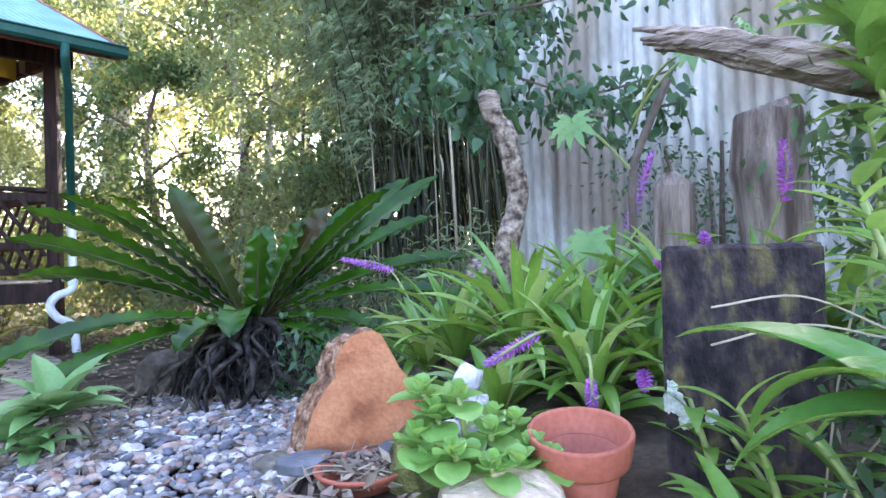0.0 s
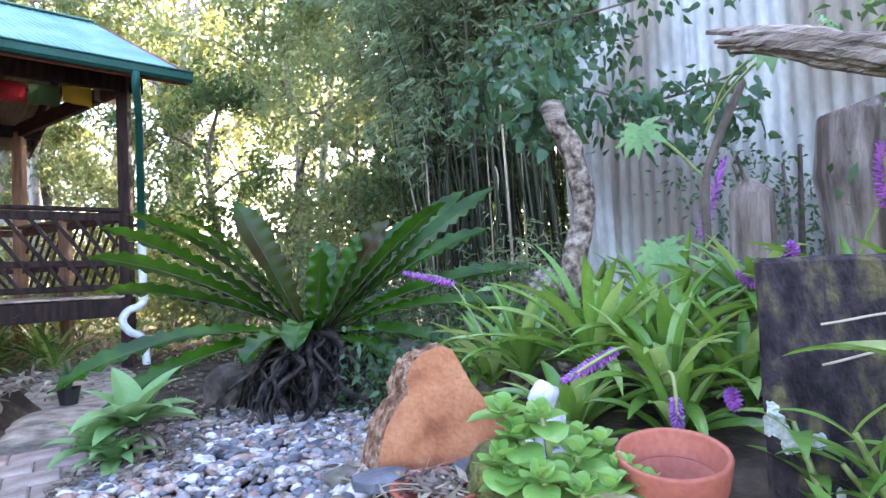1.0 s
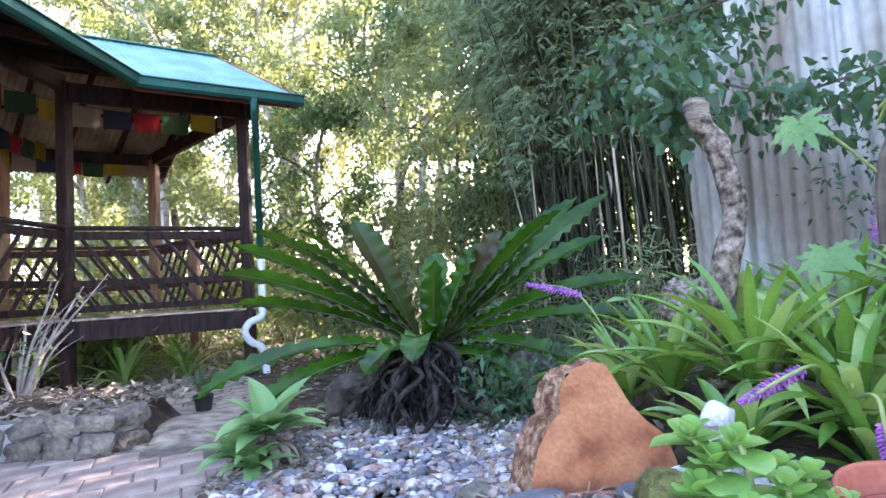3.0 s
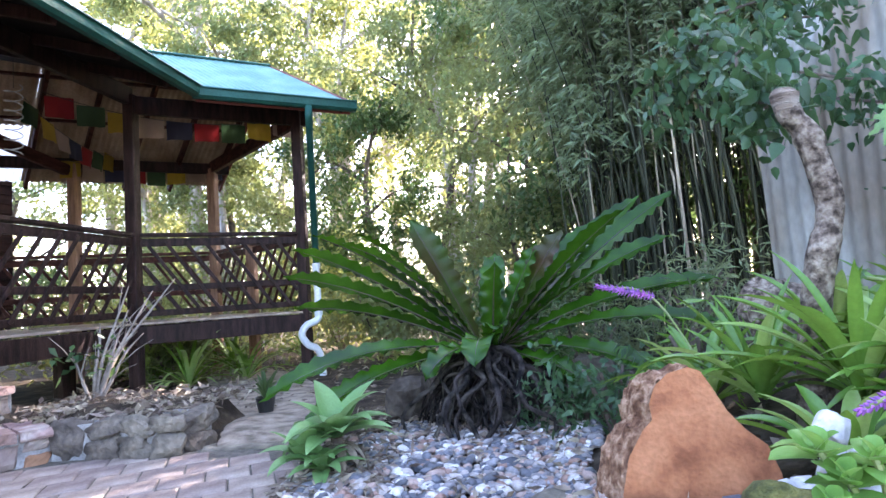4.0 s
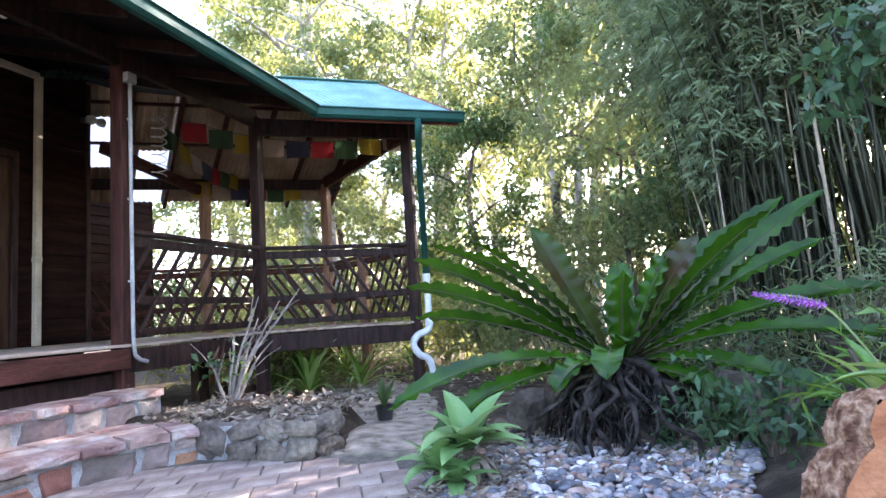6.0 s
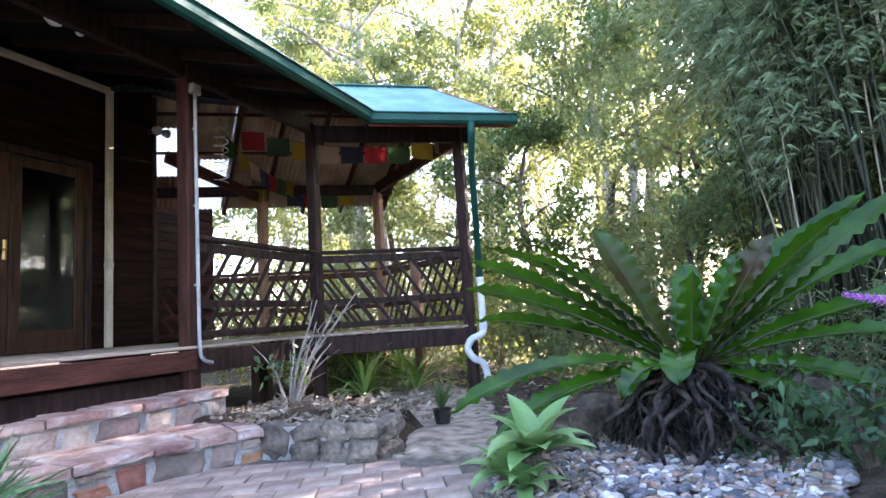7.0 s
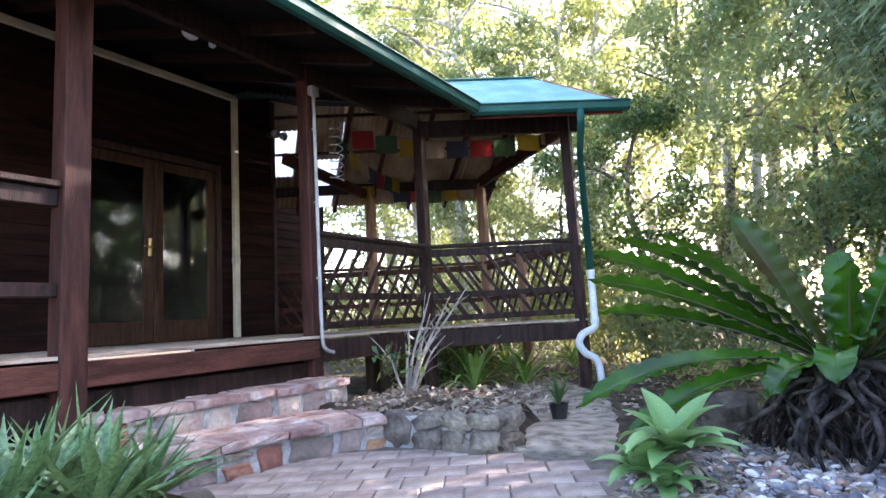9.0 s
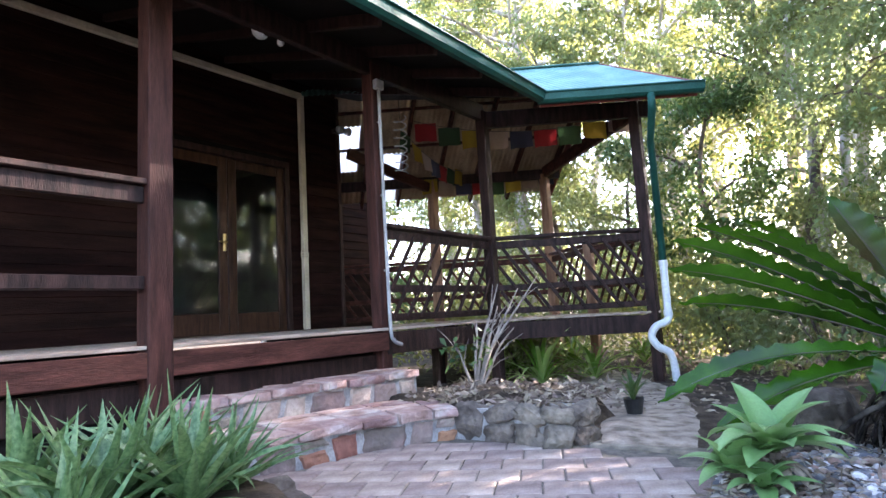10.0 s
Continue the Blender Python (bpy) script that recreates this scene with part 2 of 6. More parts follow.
PURPLE = leaf_mat("purple_spikelet", (0.30, 0.13, 0.42), (0.56, 0.15, 0.52), (0.5, 0.2, 0.6), 0.45, 0.2, 30)
FLAG_COLOURS = ((0.24, 0.018, 0.022), (0.03, 0.06, 0.028), (0.3, 0.2, 0.025), (0.3, 0.22, 0.18), (0.035, 0.035, 0.065))
FLAGS = [leaf_mat("flag_cloth_" + w, tuple(0.8 * v for v in c), c, tuple(min(1, 1.5 * v) for v in c), 0.8, 0.4, 6, 0.0) for w, c in zip(("red", "green", "yellow", "cream", "blue"), FLAG_COLOURS)]


# ---- mesh helpers ----
RNG = random.Random(7)


def rnd(a, b):
    return RNG.uniform(a, b)


def mesh_from(name, verts, faces, mat, smooth=False):
    me = bpy.data.meshes.new(name)
    me.from_pydata([tuple(v) for v in verts], [], faces)
    if smooth:
        me.polygons.foreach_set("use_smooth", [True] * len(me.polygons))
    me.materials.append(mat)
    me.update()
    return me


def part(name, src, mat, parent=None, label="", at=None, smooth=False):
    """Links a bmesh, a mesh or (verts, faces) as one object under a thing."""
    if isinstance(src, tuple):
        me = mesh_from(name, src[0], src[1], mat, smooth)
    elif isinstance(src, bmesh.types.BMesh):
        bmesh.ops.recalc_face_normals(src, faces=src.faces[:])
        me = bpy.data.meshes.new(name)
        src.to_mesh(me)
        src.free()
        me.materials.append(mat)
        if smooth:
            me.polygons.foreach_set("use_smooth", [True] * len(me.polygons))
    else:
        me = src
    ob = new(name, me)
    if parent:
        ob.parent = parent
    if at is not None:
        ob.matrix_basis = at
    if label:
        ob["label"] = label
    return ob


def thing(name, label, category, group="", kind="", at=None):
    ob = tagged(new(name), label, category, group, kind)
    if at is not None:
        ob.matrix_basis = at
    return ob


def box(size, m=None, bevel=0.006):
    bm = bmesh.new()
    bmesh.ops.create_cube(bm, size=1.0, matrix=Matrix.Diagonal((*size, 1)))
    if bevel:
        bmesh.ops.bevel(bm, geom=bm.edges[:], offset=min(bevel, 0.3 * min(size)), segments=1, affect="EDGES")
    if m is not None:
        bmesh.ops.transform(bm, matrix=m, verts=bm.verts[:])
    return bm


def span(p, q, w, h, bevel=0.006):
    """A bar from p to q: w across, h high."""
    p, q = Vector(p), Vector(q)
    d = q - p
    side = d.cross(Vector((0, 0, 1)))
    side = side.normalized() if side.length > 1e-4 else Vector((1, 0, 0))
    up = side.cross(d).normalized()
    m = Matrix((side, d.normalized(), up)).transposed().to_4x4()
    return box((w, d.length, h), Matrix.Translation((p + q) / 2) @ m, bevel)


def tube(points, radii, segs=8, cap=True, jitter=0.0):
    verts, faces = [], []
    pts = [Vector(p) for p in points]
    ref = Vector((0.3, 0.9, 0.1)).normalized()
    for i, p in enumerate(pts):
        d = (pts[min(i + 1, len(pts) - 1)] - pts[max(i - 1, 0)]).normalized()
        a = d.cross(ref)
        a = a.normalized() if a.length > 1e-3 else Vector((1, 0, 0))
        b = d.cross(a)
        r = radii[i] if hasattr(radii, "__len__") else radii
        for k in range(segs):
            t = 2 * math.pi * k / segs
            rr = r * (1 + rnd(-jitter, jitter))
            verts.append(p + (a * math.cos(t) + b * math.sin(t)) * rr)
    for i in range(len(pts) - 1):
        for k in range(segs):
            faces.append((i * segs + k, i * segs + (k + 1) % segs, (i + 1) * segs + (k + 1) % segs, (i + 1) * segs + k))
    if cap:
        faces.append(tuple(range(segs - 1, -1, -1)))
        faces.append(tuple((len(pts) - 1) * segs + k for k in range(segs)))
    return verts, faces


def curve(points, steps=6):
    """Smooth points through a few control points."""
    p = [Vector(v) for v in points]
    p = [2 * p[0] - p[1]] + p + [2 * p[-1] - p[-2]]
    out = []
    for i in range(1, len(p) - 2):
        for k in range(steps):
            t = k / steps
            out.append(0.5 * (2 * p[i] + (p[i + 1] - p[i - 1]) * t + (2 * p[i - 1] - 5 * p[i] + 4 * p[i + 1] - p[i + 2]) * t * t + (3 * p[i] - p[i - 1] - 3 * p[i + 1] + p[i + 2]) * t ** 3))
    out.append(p[-2])
    return out


def joined(shapes):
    verts, faces = [], []
    for v, f in shapes:
        o = len(verts)
        verts.extend(v)
        faces.extend(tuple(i + o for i in q) for q in f)
    return verts, faces


def lathe(profile, segs=28):
    verts, faces = [], []
    for r, z in profile:
        for k in range(segs):
            t = 2 * math.pi * k / segs
            verts.append((r * math.cos(t), r * math.sin(t), z))
    for i in range(len(profile) - 1):
        for k in range(segs):
            faces.append((i * segs + k, i * segs + (k + 1) % segs, (i + 1) * segs + (k + 1) % segs, (i + 1) * segs + k))
    faces.append(tuple(range(segs - 1, -1, -1)))
    faces.append(tuple((len(profile) - 1) * segs + k for k in range(segs)))
    return verts, faces


def rock(size, seed, amount=0.25, sub=2, flat=0.0):
    bm = bmesh.new()
    bmesh.ops.create_icosphere(bm, subdivisions=sub, radius=1.0)
    off = Vector((seed * 3.7, seed * 1.3, seed * 7.1))
    for v in bm.verts:
        c = v.co.copy()
        k = 1 / max(abs(c.x), abs(c.y), abs(c.z)) * 0.55 + 0.48
        v.co = c * k * (1 + amount * noise.noise(c * 1.3 + off) + 0.4 * amount * noise.noise(c * 3.1 + off))
        v.co = Vector((v.co.x * size[0], v.co.y * size[1], v.co.z * size[2]))
    return bm


def blade(length, width, elev, droop, n=10, across=4, fold=0.25, wave=0.0, waves=9, shape="strap", twist=0.0, thick=0.0, curl=0.0):
    """A leaf from the origin along +x: it rises at elev and bends down by droop degrees along its length."""
    verts, faces = [], []
    x = z = 0.0
    step = length / n
    ph = rnd(0, 6)
    for i in range(n + 1):
        t = i / n
        a = radians(elev - droop * t ** 1.3)
        if i:
            x += step * math.cos(a)
            z += step * math.sin(a)
        if shape == "strap":
            w = min(1.0, 0.55 + 1.2 * t) * (1 - max(0.0, (t - 0.6) / 0.4) ** 1.8)
        elif shape == "frond":
            w = (0.12 + min(1.0, 2.0 * t)) / 1.12 * (1 - max(0.0, (t - 0.7) / 0.3) ** 2.2)
        elif shape == "round":
            w = math.sqrt(max(0.0, 1 - (2 * (0.06 + 0.94 * t) - 1) ** 2))
        elif shape == "taper":
            w = min(1.0, 0.8 + 1.5 * t) * (1 - t ** 1.5)
        else:
            w = math.sin(math.pi * min(1, 0.08 + 0.92 * t) ** 0.8) ** 0.9
        w = max(w, 0.02) * width / 2
        up = Vector((-math.sin(a), 0, math.cos(a)))
        tw = twist * t
        for k in range(across + 1):
            s = 2 * k / across - 1
            edge = abs(s) ** 2
            lift = abs(s) * w * fold + wave * edge * math.sin(ph + waves * 2 * math.pi * t + (0.8 if s > 0 else 0)) - curl * edge * w
            wid = w * s * (1 + (0.10 if wave else 0) * math.sin(ph * 2 + waves * 4.1 * math.pi * t) * edge)
            side = Vector((0, math.cos(tw), math.sin(tw)))
            verts.append(Vector((x, 0, z)) + side * wid + up * lift)
    m = across + 1
    for i in range(n):
        for k in range(across):
            faces.append((i * m + k, i * m + k + 1, (i + 1) * m + k + 1, (i + 1) * m + k))
    return verts, faces


def moved(shape, m):
    return [m @ Vector(v) for v in shape[0]], shape[1]


def leaf_cloud(points, ways, lengths, widths, droop=0.3, heart=False):
    """Many small folded leaves in one mesh; a point, a direction and a size for each."""
    pts, d = np.asarray(points, float), np.asarray(ways, float)
    k = len(pts)
    d = d / np.linalg.norm(d, axis=1, keepdims=True)
    ref = np.random.normal(size=(k, 3))
    s = np.cross(d, ref)
    s /= np.linalg.norm(s, axis=1, keepdims=True) + 1e-9
    nrm = np.cross(s, d)
    L, W = np.asarray(lengths)[:, None], np.asarray(widths)[:, None]
    if heart:
        drop = np.array([0, 0, -1]) * L * droop
        rim = [(0.0, 0.0), (0.16, 0.42), (0.5, 0.4), (1.0, 0.0), (0.5, -0.4), (0.16, -0.42)]
        v = np.stack([pts + d * L * a + s * W * b + nrm * W * abs(b) * 0.3 + drop * a * a for a, b in rim], 1).reshape(-1, 3)
        i = np.arange(k) * 6
        f = np.stack([np.stack([i + a, i + b, i + c], 1) for a, b, c in ((0, 1, 2), (0, 2, 3), (0, 3, 4), (0, 4, 5))], 1).reshape(-1, 3)
        return v, f
    mid = pts + d * L * 0.42
    tip = pts + d * L + np.array([0, 0, -1]) * L * droop
    v = np.stack([pts, mid + s * W / 2 + nrm * W * 0.15, tip, mid - s * W / 2 + nrm * W * 0.15], 1).reshape(-1, 3)
    i = np.arange(k) * 4
    f = np.stack([np.stack([i, i + 1, i + 2], 1), np.stack([i, i + 2, i + 3], 1)], 1).reshape(-1, 3)
    return v, f


def cloud_part(name, cloud, mat, parent=None, label=""):
    v, f = cloud
    me = bpy.data.meshes.new(name)
    me.vertices.add(len(v))
    me.vertices.foreach_set("co", v.astype(np.float32).ravel())
    me.loops.add(f.size)
    me.loops.foreach_set("vertex_index", f.astype(np.int32).ravel())
    me.polygons.add(len(f))
    me.polygons.foreach_set("loop_start", np.arange(0, f.size, 3, dtype=np.int32))
    me.update(calc_edges=True)
    me.validate()
    me.materials.append(mat)
    return part(name, me, mat, parent, label)


def sm(a, b, v):
    t = min(1.0, max(0.0, (v - a) / (b - a)))
    return t * t * (3 - 2 * t)


def ground_z(x, y):
    """Height of the soil."""
    low = -0.95 * sm(3.2, 8.0, y) * sm(-0.6, -1.7, x) - 0.5 * sm(5.0, 9.0, y) * sm(-1.7, -0.6, x)
    low -= 0.05 * sm(3.22, 3.5, y) * sm(-1.1, -1.35, x) * sm(-2.6, -2.2, x)
    bed = 0.05 * sm(-1.15, -0.85, x) * sm(5.2, 4.2, y)
    mound = 0.42 * sm(-0.1, 1.1, x + 0.15 * (1.5 - y)) * sm(9.0, 5.0, y)
    far = -1.0 * sm(9.0, 20.0, math.hypot(x, y))
    raised = 0.38 * sm(0.2, 0.36, x) * sm(1.62, 1.38, y) * sm(4.0, 2.0, x)
    return max(low + bed + mound + far, raised) - 0.02


# ---- ground ----
def ground():
    xs = np.unique(np.concatenate([np.linspace(-300, -14, 12), np.linspace(-14, 8, 111), np.linspace(8, 300, 12)]))
    ys = np.unique(np.concatenate([np.linspace(-300, -4, 12), np.linspace(-4, 16, 101), np.linspace(16, 300, 12)]))
    verts = [(x, y, ground_z(x, y) + 0.025 * noise.noise(Vector((x * 1.7, y * 1.7, 0)))) for y in ys for x in xs]
    k = len(xs)
    faces = [(j * k + i, j * k + i + 1, (j + 1) * k + i + 1, (j + 1) * k + i) for j in range(len(ys) - 1) for i in range(k - 1)]
    tagged(part("ground", (verts, faces), SOIL, smooth=True), "dark bare garden soil with leaf litter", "ground", kind="structure")


ground()

# ---- house: deck, verandah and roof ----
FX, DECK, BEAM = -4.03, 0.78, 3.17
B2, D2 = Vector((-4.03, 5.5, 0)), Vector((-2.53, 6.55, 0))
U = (D2 - B2).normalized()
N = Vector((-0.8, 0.6, 0))
DEPTH = 2.55


def wing(u, n, z):
    return B2 + U * u + N * n + Vector((0, 0, z))


UD = (D2 - B2).length


def post(x, y, z0, z1, w, mat, label, name="verandah_post"):
    o = thing(name, label, "post", "verandah posts", at=pose(x, y, 0))
    part("shaft", box((w, w, z1 - z0), pose(0, 0, (z0 + z1) / 2), 0.008), mat, o)
    return o


def house():
    post(FX, 1.56, -0.1, 3.42, 0.16, POSTRED, "square red-brown stained timber verandah post")
    post(FX - 0.02, 3.62, 0.3, 3.3, 0.13, POSTRED, "square red-brown stained timber post carrying a conduit")
    post(B2.x, B2.y, -0.5, 3.3, 0.12, DARKWOOD, "dark stained timber post at the deck's bend")
    p = wing(UD, 0, 0)
    post(p.x, p.y, -0.85, 3.3, 0.12, DARKWOOD, "dark stained timber post beside a green downpipe")
    for u, n in ((UD, DEPTH), (0.0, DEPTH)):
        p = wing(u, n, 0)
        post(p.x, p.y, -1.1, 3.05, 0.13, SUNLITPOST, "sunlit orange-brown timber post at the deck's far side")
    mid = wing(UD, 1.35, 0)
    post(mid.x, mid.y, -1.1, DECK + 0.95, 0.12, SUNLITPOST, "sunlit orange-brown timber post in the side railing")
    # the far stump takes the sunlit tone, the near ones the dark timber
    for x, y, w in ((-4.75, 5.3, 0.12), (-5.2, 5.9, 0.1), (-5.3, 7.6, 0.12)):
        o = thing("deck_stump", "timber stump carrying the raised deck", "post", "deck stumps", at=pose(x, y, 0))
        part("shaft", box((w, w, 1.7), pose(0, 0, -0.3)), SUNLITPOST if y > 6 else DARKWOOD, o)
    # deck boards and bearers
    deck = thing("deck", "weathered timber deck on dark bearers", "deck", kind="structure")
    x = FX + 0.06
    while x > -6.38:
        part("deck_board", box((0.088, 8.45 if x > -4.12 else 8.25, 0.025), pose(x - 0.045, (-3.0 + 5.35) / 2 + 0.05, DECK - 0.0125), 0.004), DECKWOOD, deck)
        x -= 0.093
    n = 0.0
    while n < DEPTH + 0.05:
        part("deck_board", span(wing(-0.3 - 0.25 * (n > 0.5), n, DECK - 0.0165), wing(UD + 0.07, n, DECK - 0.0165), 0.088, 0.025, 0.004), DECKWOOD, deck)
        n += 0.093
    part("deck_infill", (([(-6.4, 5.3, DECK - 0.03), (-4.1, 5.3, DECK - 0.03), tuple(wing(0, DEPTH, DECK - 0.03)), (-8.0, 8.0, DECK - 0.03), (-8.0, 5.3, DECK - 0.03)]), [(0, 1, 2, 3, 4)]), DECKWOOD, deck)
    # added near-black panel that stands in for the shade below the deck
    part("shade_panel", box((0.03, 6.6, 0.75), pose(FX - 0.12, 0.3, 0.25)), SHADEBOARD, deck)
    part("fascia_board", span((FX + 0.05, -3, DECK - 0.12), (FX + 0.05, 3.62, DECK - 0.12), 0.04, 0.16), REDWOOD, deck)
    part("bearer", span((FX - 0.06, -3, DECK - 0.33), (FX - 0.06, 3.62, DECK - 0.33), 0.04, 0.2), DARKWOOD, deck)
    part("bearer", span((FX + 0.03, 3.62, DECK - 0.14), (FX + 0.03, 5.5, DECK - 0.14), 0.045, 0.2), DARKWOOD, deck)
    part("bearer", span(wing(0, -0.04, DECK - 0.14), wing(UD, -0.04, DECK - 0.14), 0.045, 0.2), DARKWOOD, deck)
    part("bearer", span(wing(UD, 0, DECK - 0.14), wing(UD, DEPTH, DECK - 0.14), 0.045, 0.18), REDWOOD, deck)
    part("bearer", span(wing(UD, DEPTH, DECK - 0.14), wing(0, DEPTH, DECK - 0.14), 0.045, 0.18), DARKWOOD, deck)
    # beams
    frame_of = thing("verandah_beams", "dark stained timber beams over the verandah posts", "beam", kind="structure")
    part("beam", span((FX, -3, BEAM + 0.11), (FX, 5.5, BEAM + 0.11), 0.07, 0.2), DARKWOOD, frame_of)
    part("beam", span(wing(0, 0, BEAM + 0.02), wing(UD + 0.2, 0, BEAM + 0.02), 0.07, 0.2), DARKWOOD, frame_of)
    part("beam", span(wing(UD, 0, BEAM), wing(UD, DEPTH, BEAM - 0.1), 0.07, 0.18), REDWOOD, frame_of)
    part("beam", span(wing(UD + 0.25, DEPTH, BEAM - 0.12), wing(-2.0, DEPTH, BEAM - 0.12), 0.07, 0.16), DARKWOOD, frame_of)
    part("beam", span((-6.3, 5.4, BEAM + 0.1), tuple(wing(0.0, DEPTH, BEAM - 0.25)), 0.07, 0.16), REDWOOD, frame_of)
    # roofs: corrugated sheets, rafters, gutters
    corrugated_roof()
    roof = thing("verandah_roof", "boarded verandah ceiling in a shade-dark tone under a green roof", "roof", kind="structure")
    zt = 3.17
    za = zt + 3.3 * 0.30
    part("ceiling_lining", (([(-3.14, -3.5, zt), (-3.14, 5.25, zt), (-6.5, 5.6, za), (-6.5, -3.5, za), (-3.14, -3.5, zt + 0.05), (-3.14, 5.25, zt + 0.05), (-6.5, 5.6, za + 0.05), (-6.5, -3.5, za + 0.05)]), [(0, 1, 2, 3), (4, 7, 6, 5), (0, 4, 5, 1), (1, 5, 6, 2), (2, 6, 7, 3), (3, 7, 4, 0)]), SHADEBOARD, roof)
    part("roof_sheet", (([(-3.06, -3.5, zt + 0.03), (-3.06, 5.22, zt + 0.03), (-6.5, 5.6, za + 0.1), (-9.3, 5.6, 4.3), (-9.3, -3.5, 4.3), (-6.5, -3.5, za + 0.1)]), [(0, 1, 2, 5), (5, 2, 3, 4)]), TEAL, roof)
    for i in range(12):
        y = -2.6 + i * 0.68
        if y < 5.2:
            part("rafter", span((-3.16, y, zt - 0.05), (-6.4, y, za - 0.05), 0.05, 0.1), DARKWOOD, roof)
    part("fascia", span((-3.13, -3.5, 3.2), (-3.13, 5.26, 3.2), 0.025, 0.14), FASCIA, roof)
    gutter((-3.12, -3.5, 3.15), (-3.12, 5.27, 3.15), roof)


def gutter(p, q, parent):
    """A quad gutter with a rolled lip from p to q."""
    p, q = Vector(p), Vector(q)
    d = (q - p).normalized()
    out = Vector((d.y, -d.x, 0))
    prof = [(0.0, 0.06), (0.0, -0.06), (0.05, -0.06), (0.085, -0.035), (0.095, 0.03), (0.1, 0.05), (0.112, 0.052), (0.116, 0.04), (0.109, 0.034)]
    verts = [e + out * a + Vector((0, 0, b)) for e in (p, q) for a, b in prof]
    k = len(prof)
    faces = [(i, i + 1, k + i + 1, k + i) for i in range(k - 1)]
    faces += [tuple(range(k)), tuple(range(2 * k - 1, k - 1, -1))]
    return part("gutter", (verts, faces), GUTTER, parent)


def sheet_slope(u0, u1, n0, z0, n1, z1, pitch=0.076, amp=0.009):
    """A corrugated sheet in the wing's own axes, ribs up the slope."""
    verts, faces = [], []
    k = int((u1 - u0) / pitch * 6)
    for i in range(k + 1):
        u = u0 + (u1 - u0) * i / k
        w = amp * math.sin(2 * math.pi * (u - u0) / pitch)
        verts += [wing(u, n0, z0 + w), wing(u, n1, z1 + w)]
    faces = [(2 * i, 2 * i + 2, 2 * i + 3, 2 * i + 1) for i in range(k)]
    return verts, faces


def corrugated_roof():
    roof = thing("wing_roof", "teal corrugated metal gable roof with green gutter", "roof", kind="structure")
    ridge_n, ridge_z, eave_n, eave_z, u1, uv = 1.15, 4.27, -0.74, 3.2, 2.1, 0.36
    fn, fz = DEPTH + 0.45, 2.87
    part("roof_sheet", sheet_slope(uv, u1, eave_n, eave_z, ridge_n, ridge_z), TEAL, roof, smooth=True)
    part("roof_sheet", sheet_slope(-2.2, uv, 0.3, eave_z + 1.04 * (ridge_z - eave_z) / (ridge_n - eave_n), ridge_n, ridge_z), TEAL, roof, smooth=True)
    rear = lambda n: ridge_z + (fz - ridge_z) * (n - ridge_n) / (fn - ridge_n)
    under = "unpainted corrugated roof sheet seen from below"
    clear = "clear corrugated roof sheet"
    for a, b, n0, n1, mat, lab in ((-0.55, u1, fn, ridge_n, SHEET, under), (-0.95, -0.55, 2.2, ridge_n, SHEET, under), (-0.95, -0.55, fn, 2.2, CLEARSHEET, clear),
                                   (-1.25, -0.95, fn, ridge_n, SHEET, under), (-1.65, -1.25, 1.75, ridge_n, SHEET, under), (-1.65, -1.25, 2.45, 1.75, CLEARSHEET, clear), (-1.65, -1.25, fn, 2.45, SHEET, under), (-5.5, -1.65, fn, ridge_n, SHEET, under)):
        part("roof_sheet", sheet_slope(a, b, n0, rear(n0), n1, rear(n1)), mat, roof, lab, smooth=True)
    fall = (ridge_z - eave_z) / (ridge_n - eave_n)
    part("roof_sheet", sheet_slope(-0.44, uv, -0.3, eave_z + 0.44 * fall, 0.3, eave_z + 1.04 * fall), TEAL, roof, smooth=True)
    part("roof_sheet", sheet_slope(0.08, uv, -0.6, eave_z + 0.14 * fall, -0.3, eave_z + 0.44 * fall), TEAL, roof, smooth=True)
    part("ridge_cap", span(wing(-2.0, ridge_n, ridge_z + 0.015), wing(u1, ridge_n, ridge_z + 0.008), 0.13, 0.012), TEAL, roof)
    for i in range(9):
        u = u1 - 0.12 - i * 0.62
        part("rafter", span(wing(u, ridge_n, ridge_z - 0.09), wing(u, fn, fz - 0.08), 0.045, 0.11), REDWOOD, roof)
        if u > 0.5:
            part("rafter", span(wing(u, ridge_n, ridge_z - 0.09), wing(u, eave_n, eave_z - 0.08), 0.045, 0.11), REDWOOD, roof)
    for k in range(3):
        t = (k + 0.7) / 3.4
        part("batten", span(wing(-2.4, ridge_n + (fn - ridge_n) * t, ridge_z + (fz - ridge_z) * t - 0.03), wing(u1, ridge_n + (fn - ridge_n) * t, ridge_z + (fz - ridge_z) * t - 0.03), 0.06, 0.035), REDWOOD, roof)
    for n0, z0 in ((eave_n, eave_z), (fn, fz)):
        part("barge_board", span(wing(u1, n0, z0 - 0.06), wing(u1, ridge_n, ridge_z - 0.06), 0.03, 0.13), FASCIA, roof)
    part("fascia", span(wing(uv + 0.05, eave_n + 0.04, eave_z - 0.07), wing(u1, eave_n + 0.04, eave_z - 0.07), 0.025, 0.13), FASCIA, roof)
    g0, g1 = wing(uv, eave_n, eave_z - 0.06), wing(u1 + 0.03, eave_n, eave_z - 0.06)
    gutter(g0, g1, roof)
    # downpipe: green above, white plastic below
    pipe = thing("downpipe", "green downpipe with a white plastic lower half beside the post", "pipe")
    top = wing(UD - 0.28, eave_n - 0.05, eave_z - 0.1)
    elbow, foot = wing(UD + 0.13, -0.05, eave_z - 0.4), wing(UD + 0.13, -0.05, 1.35)
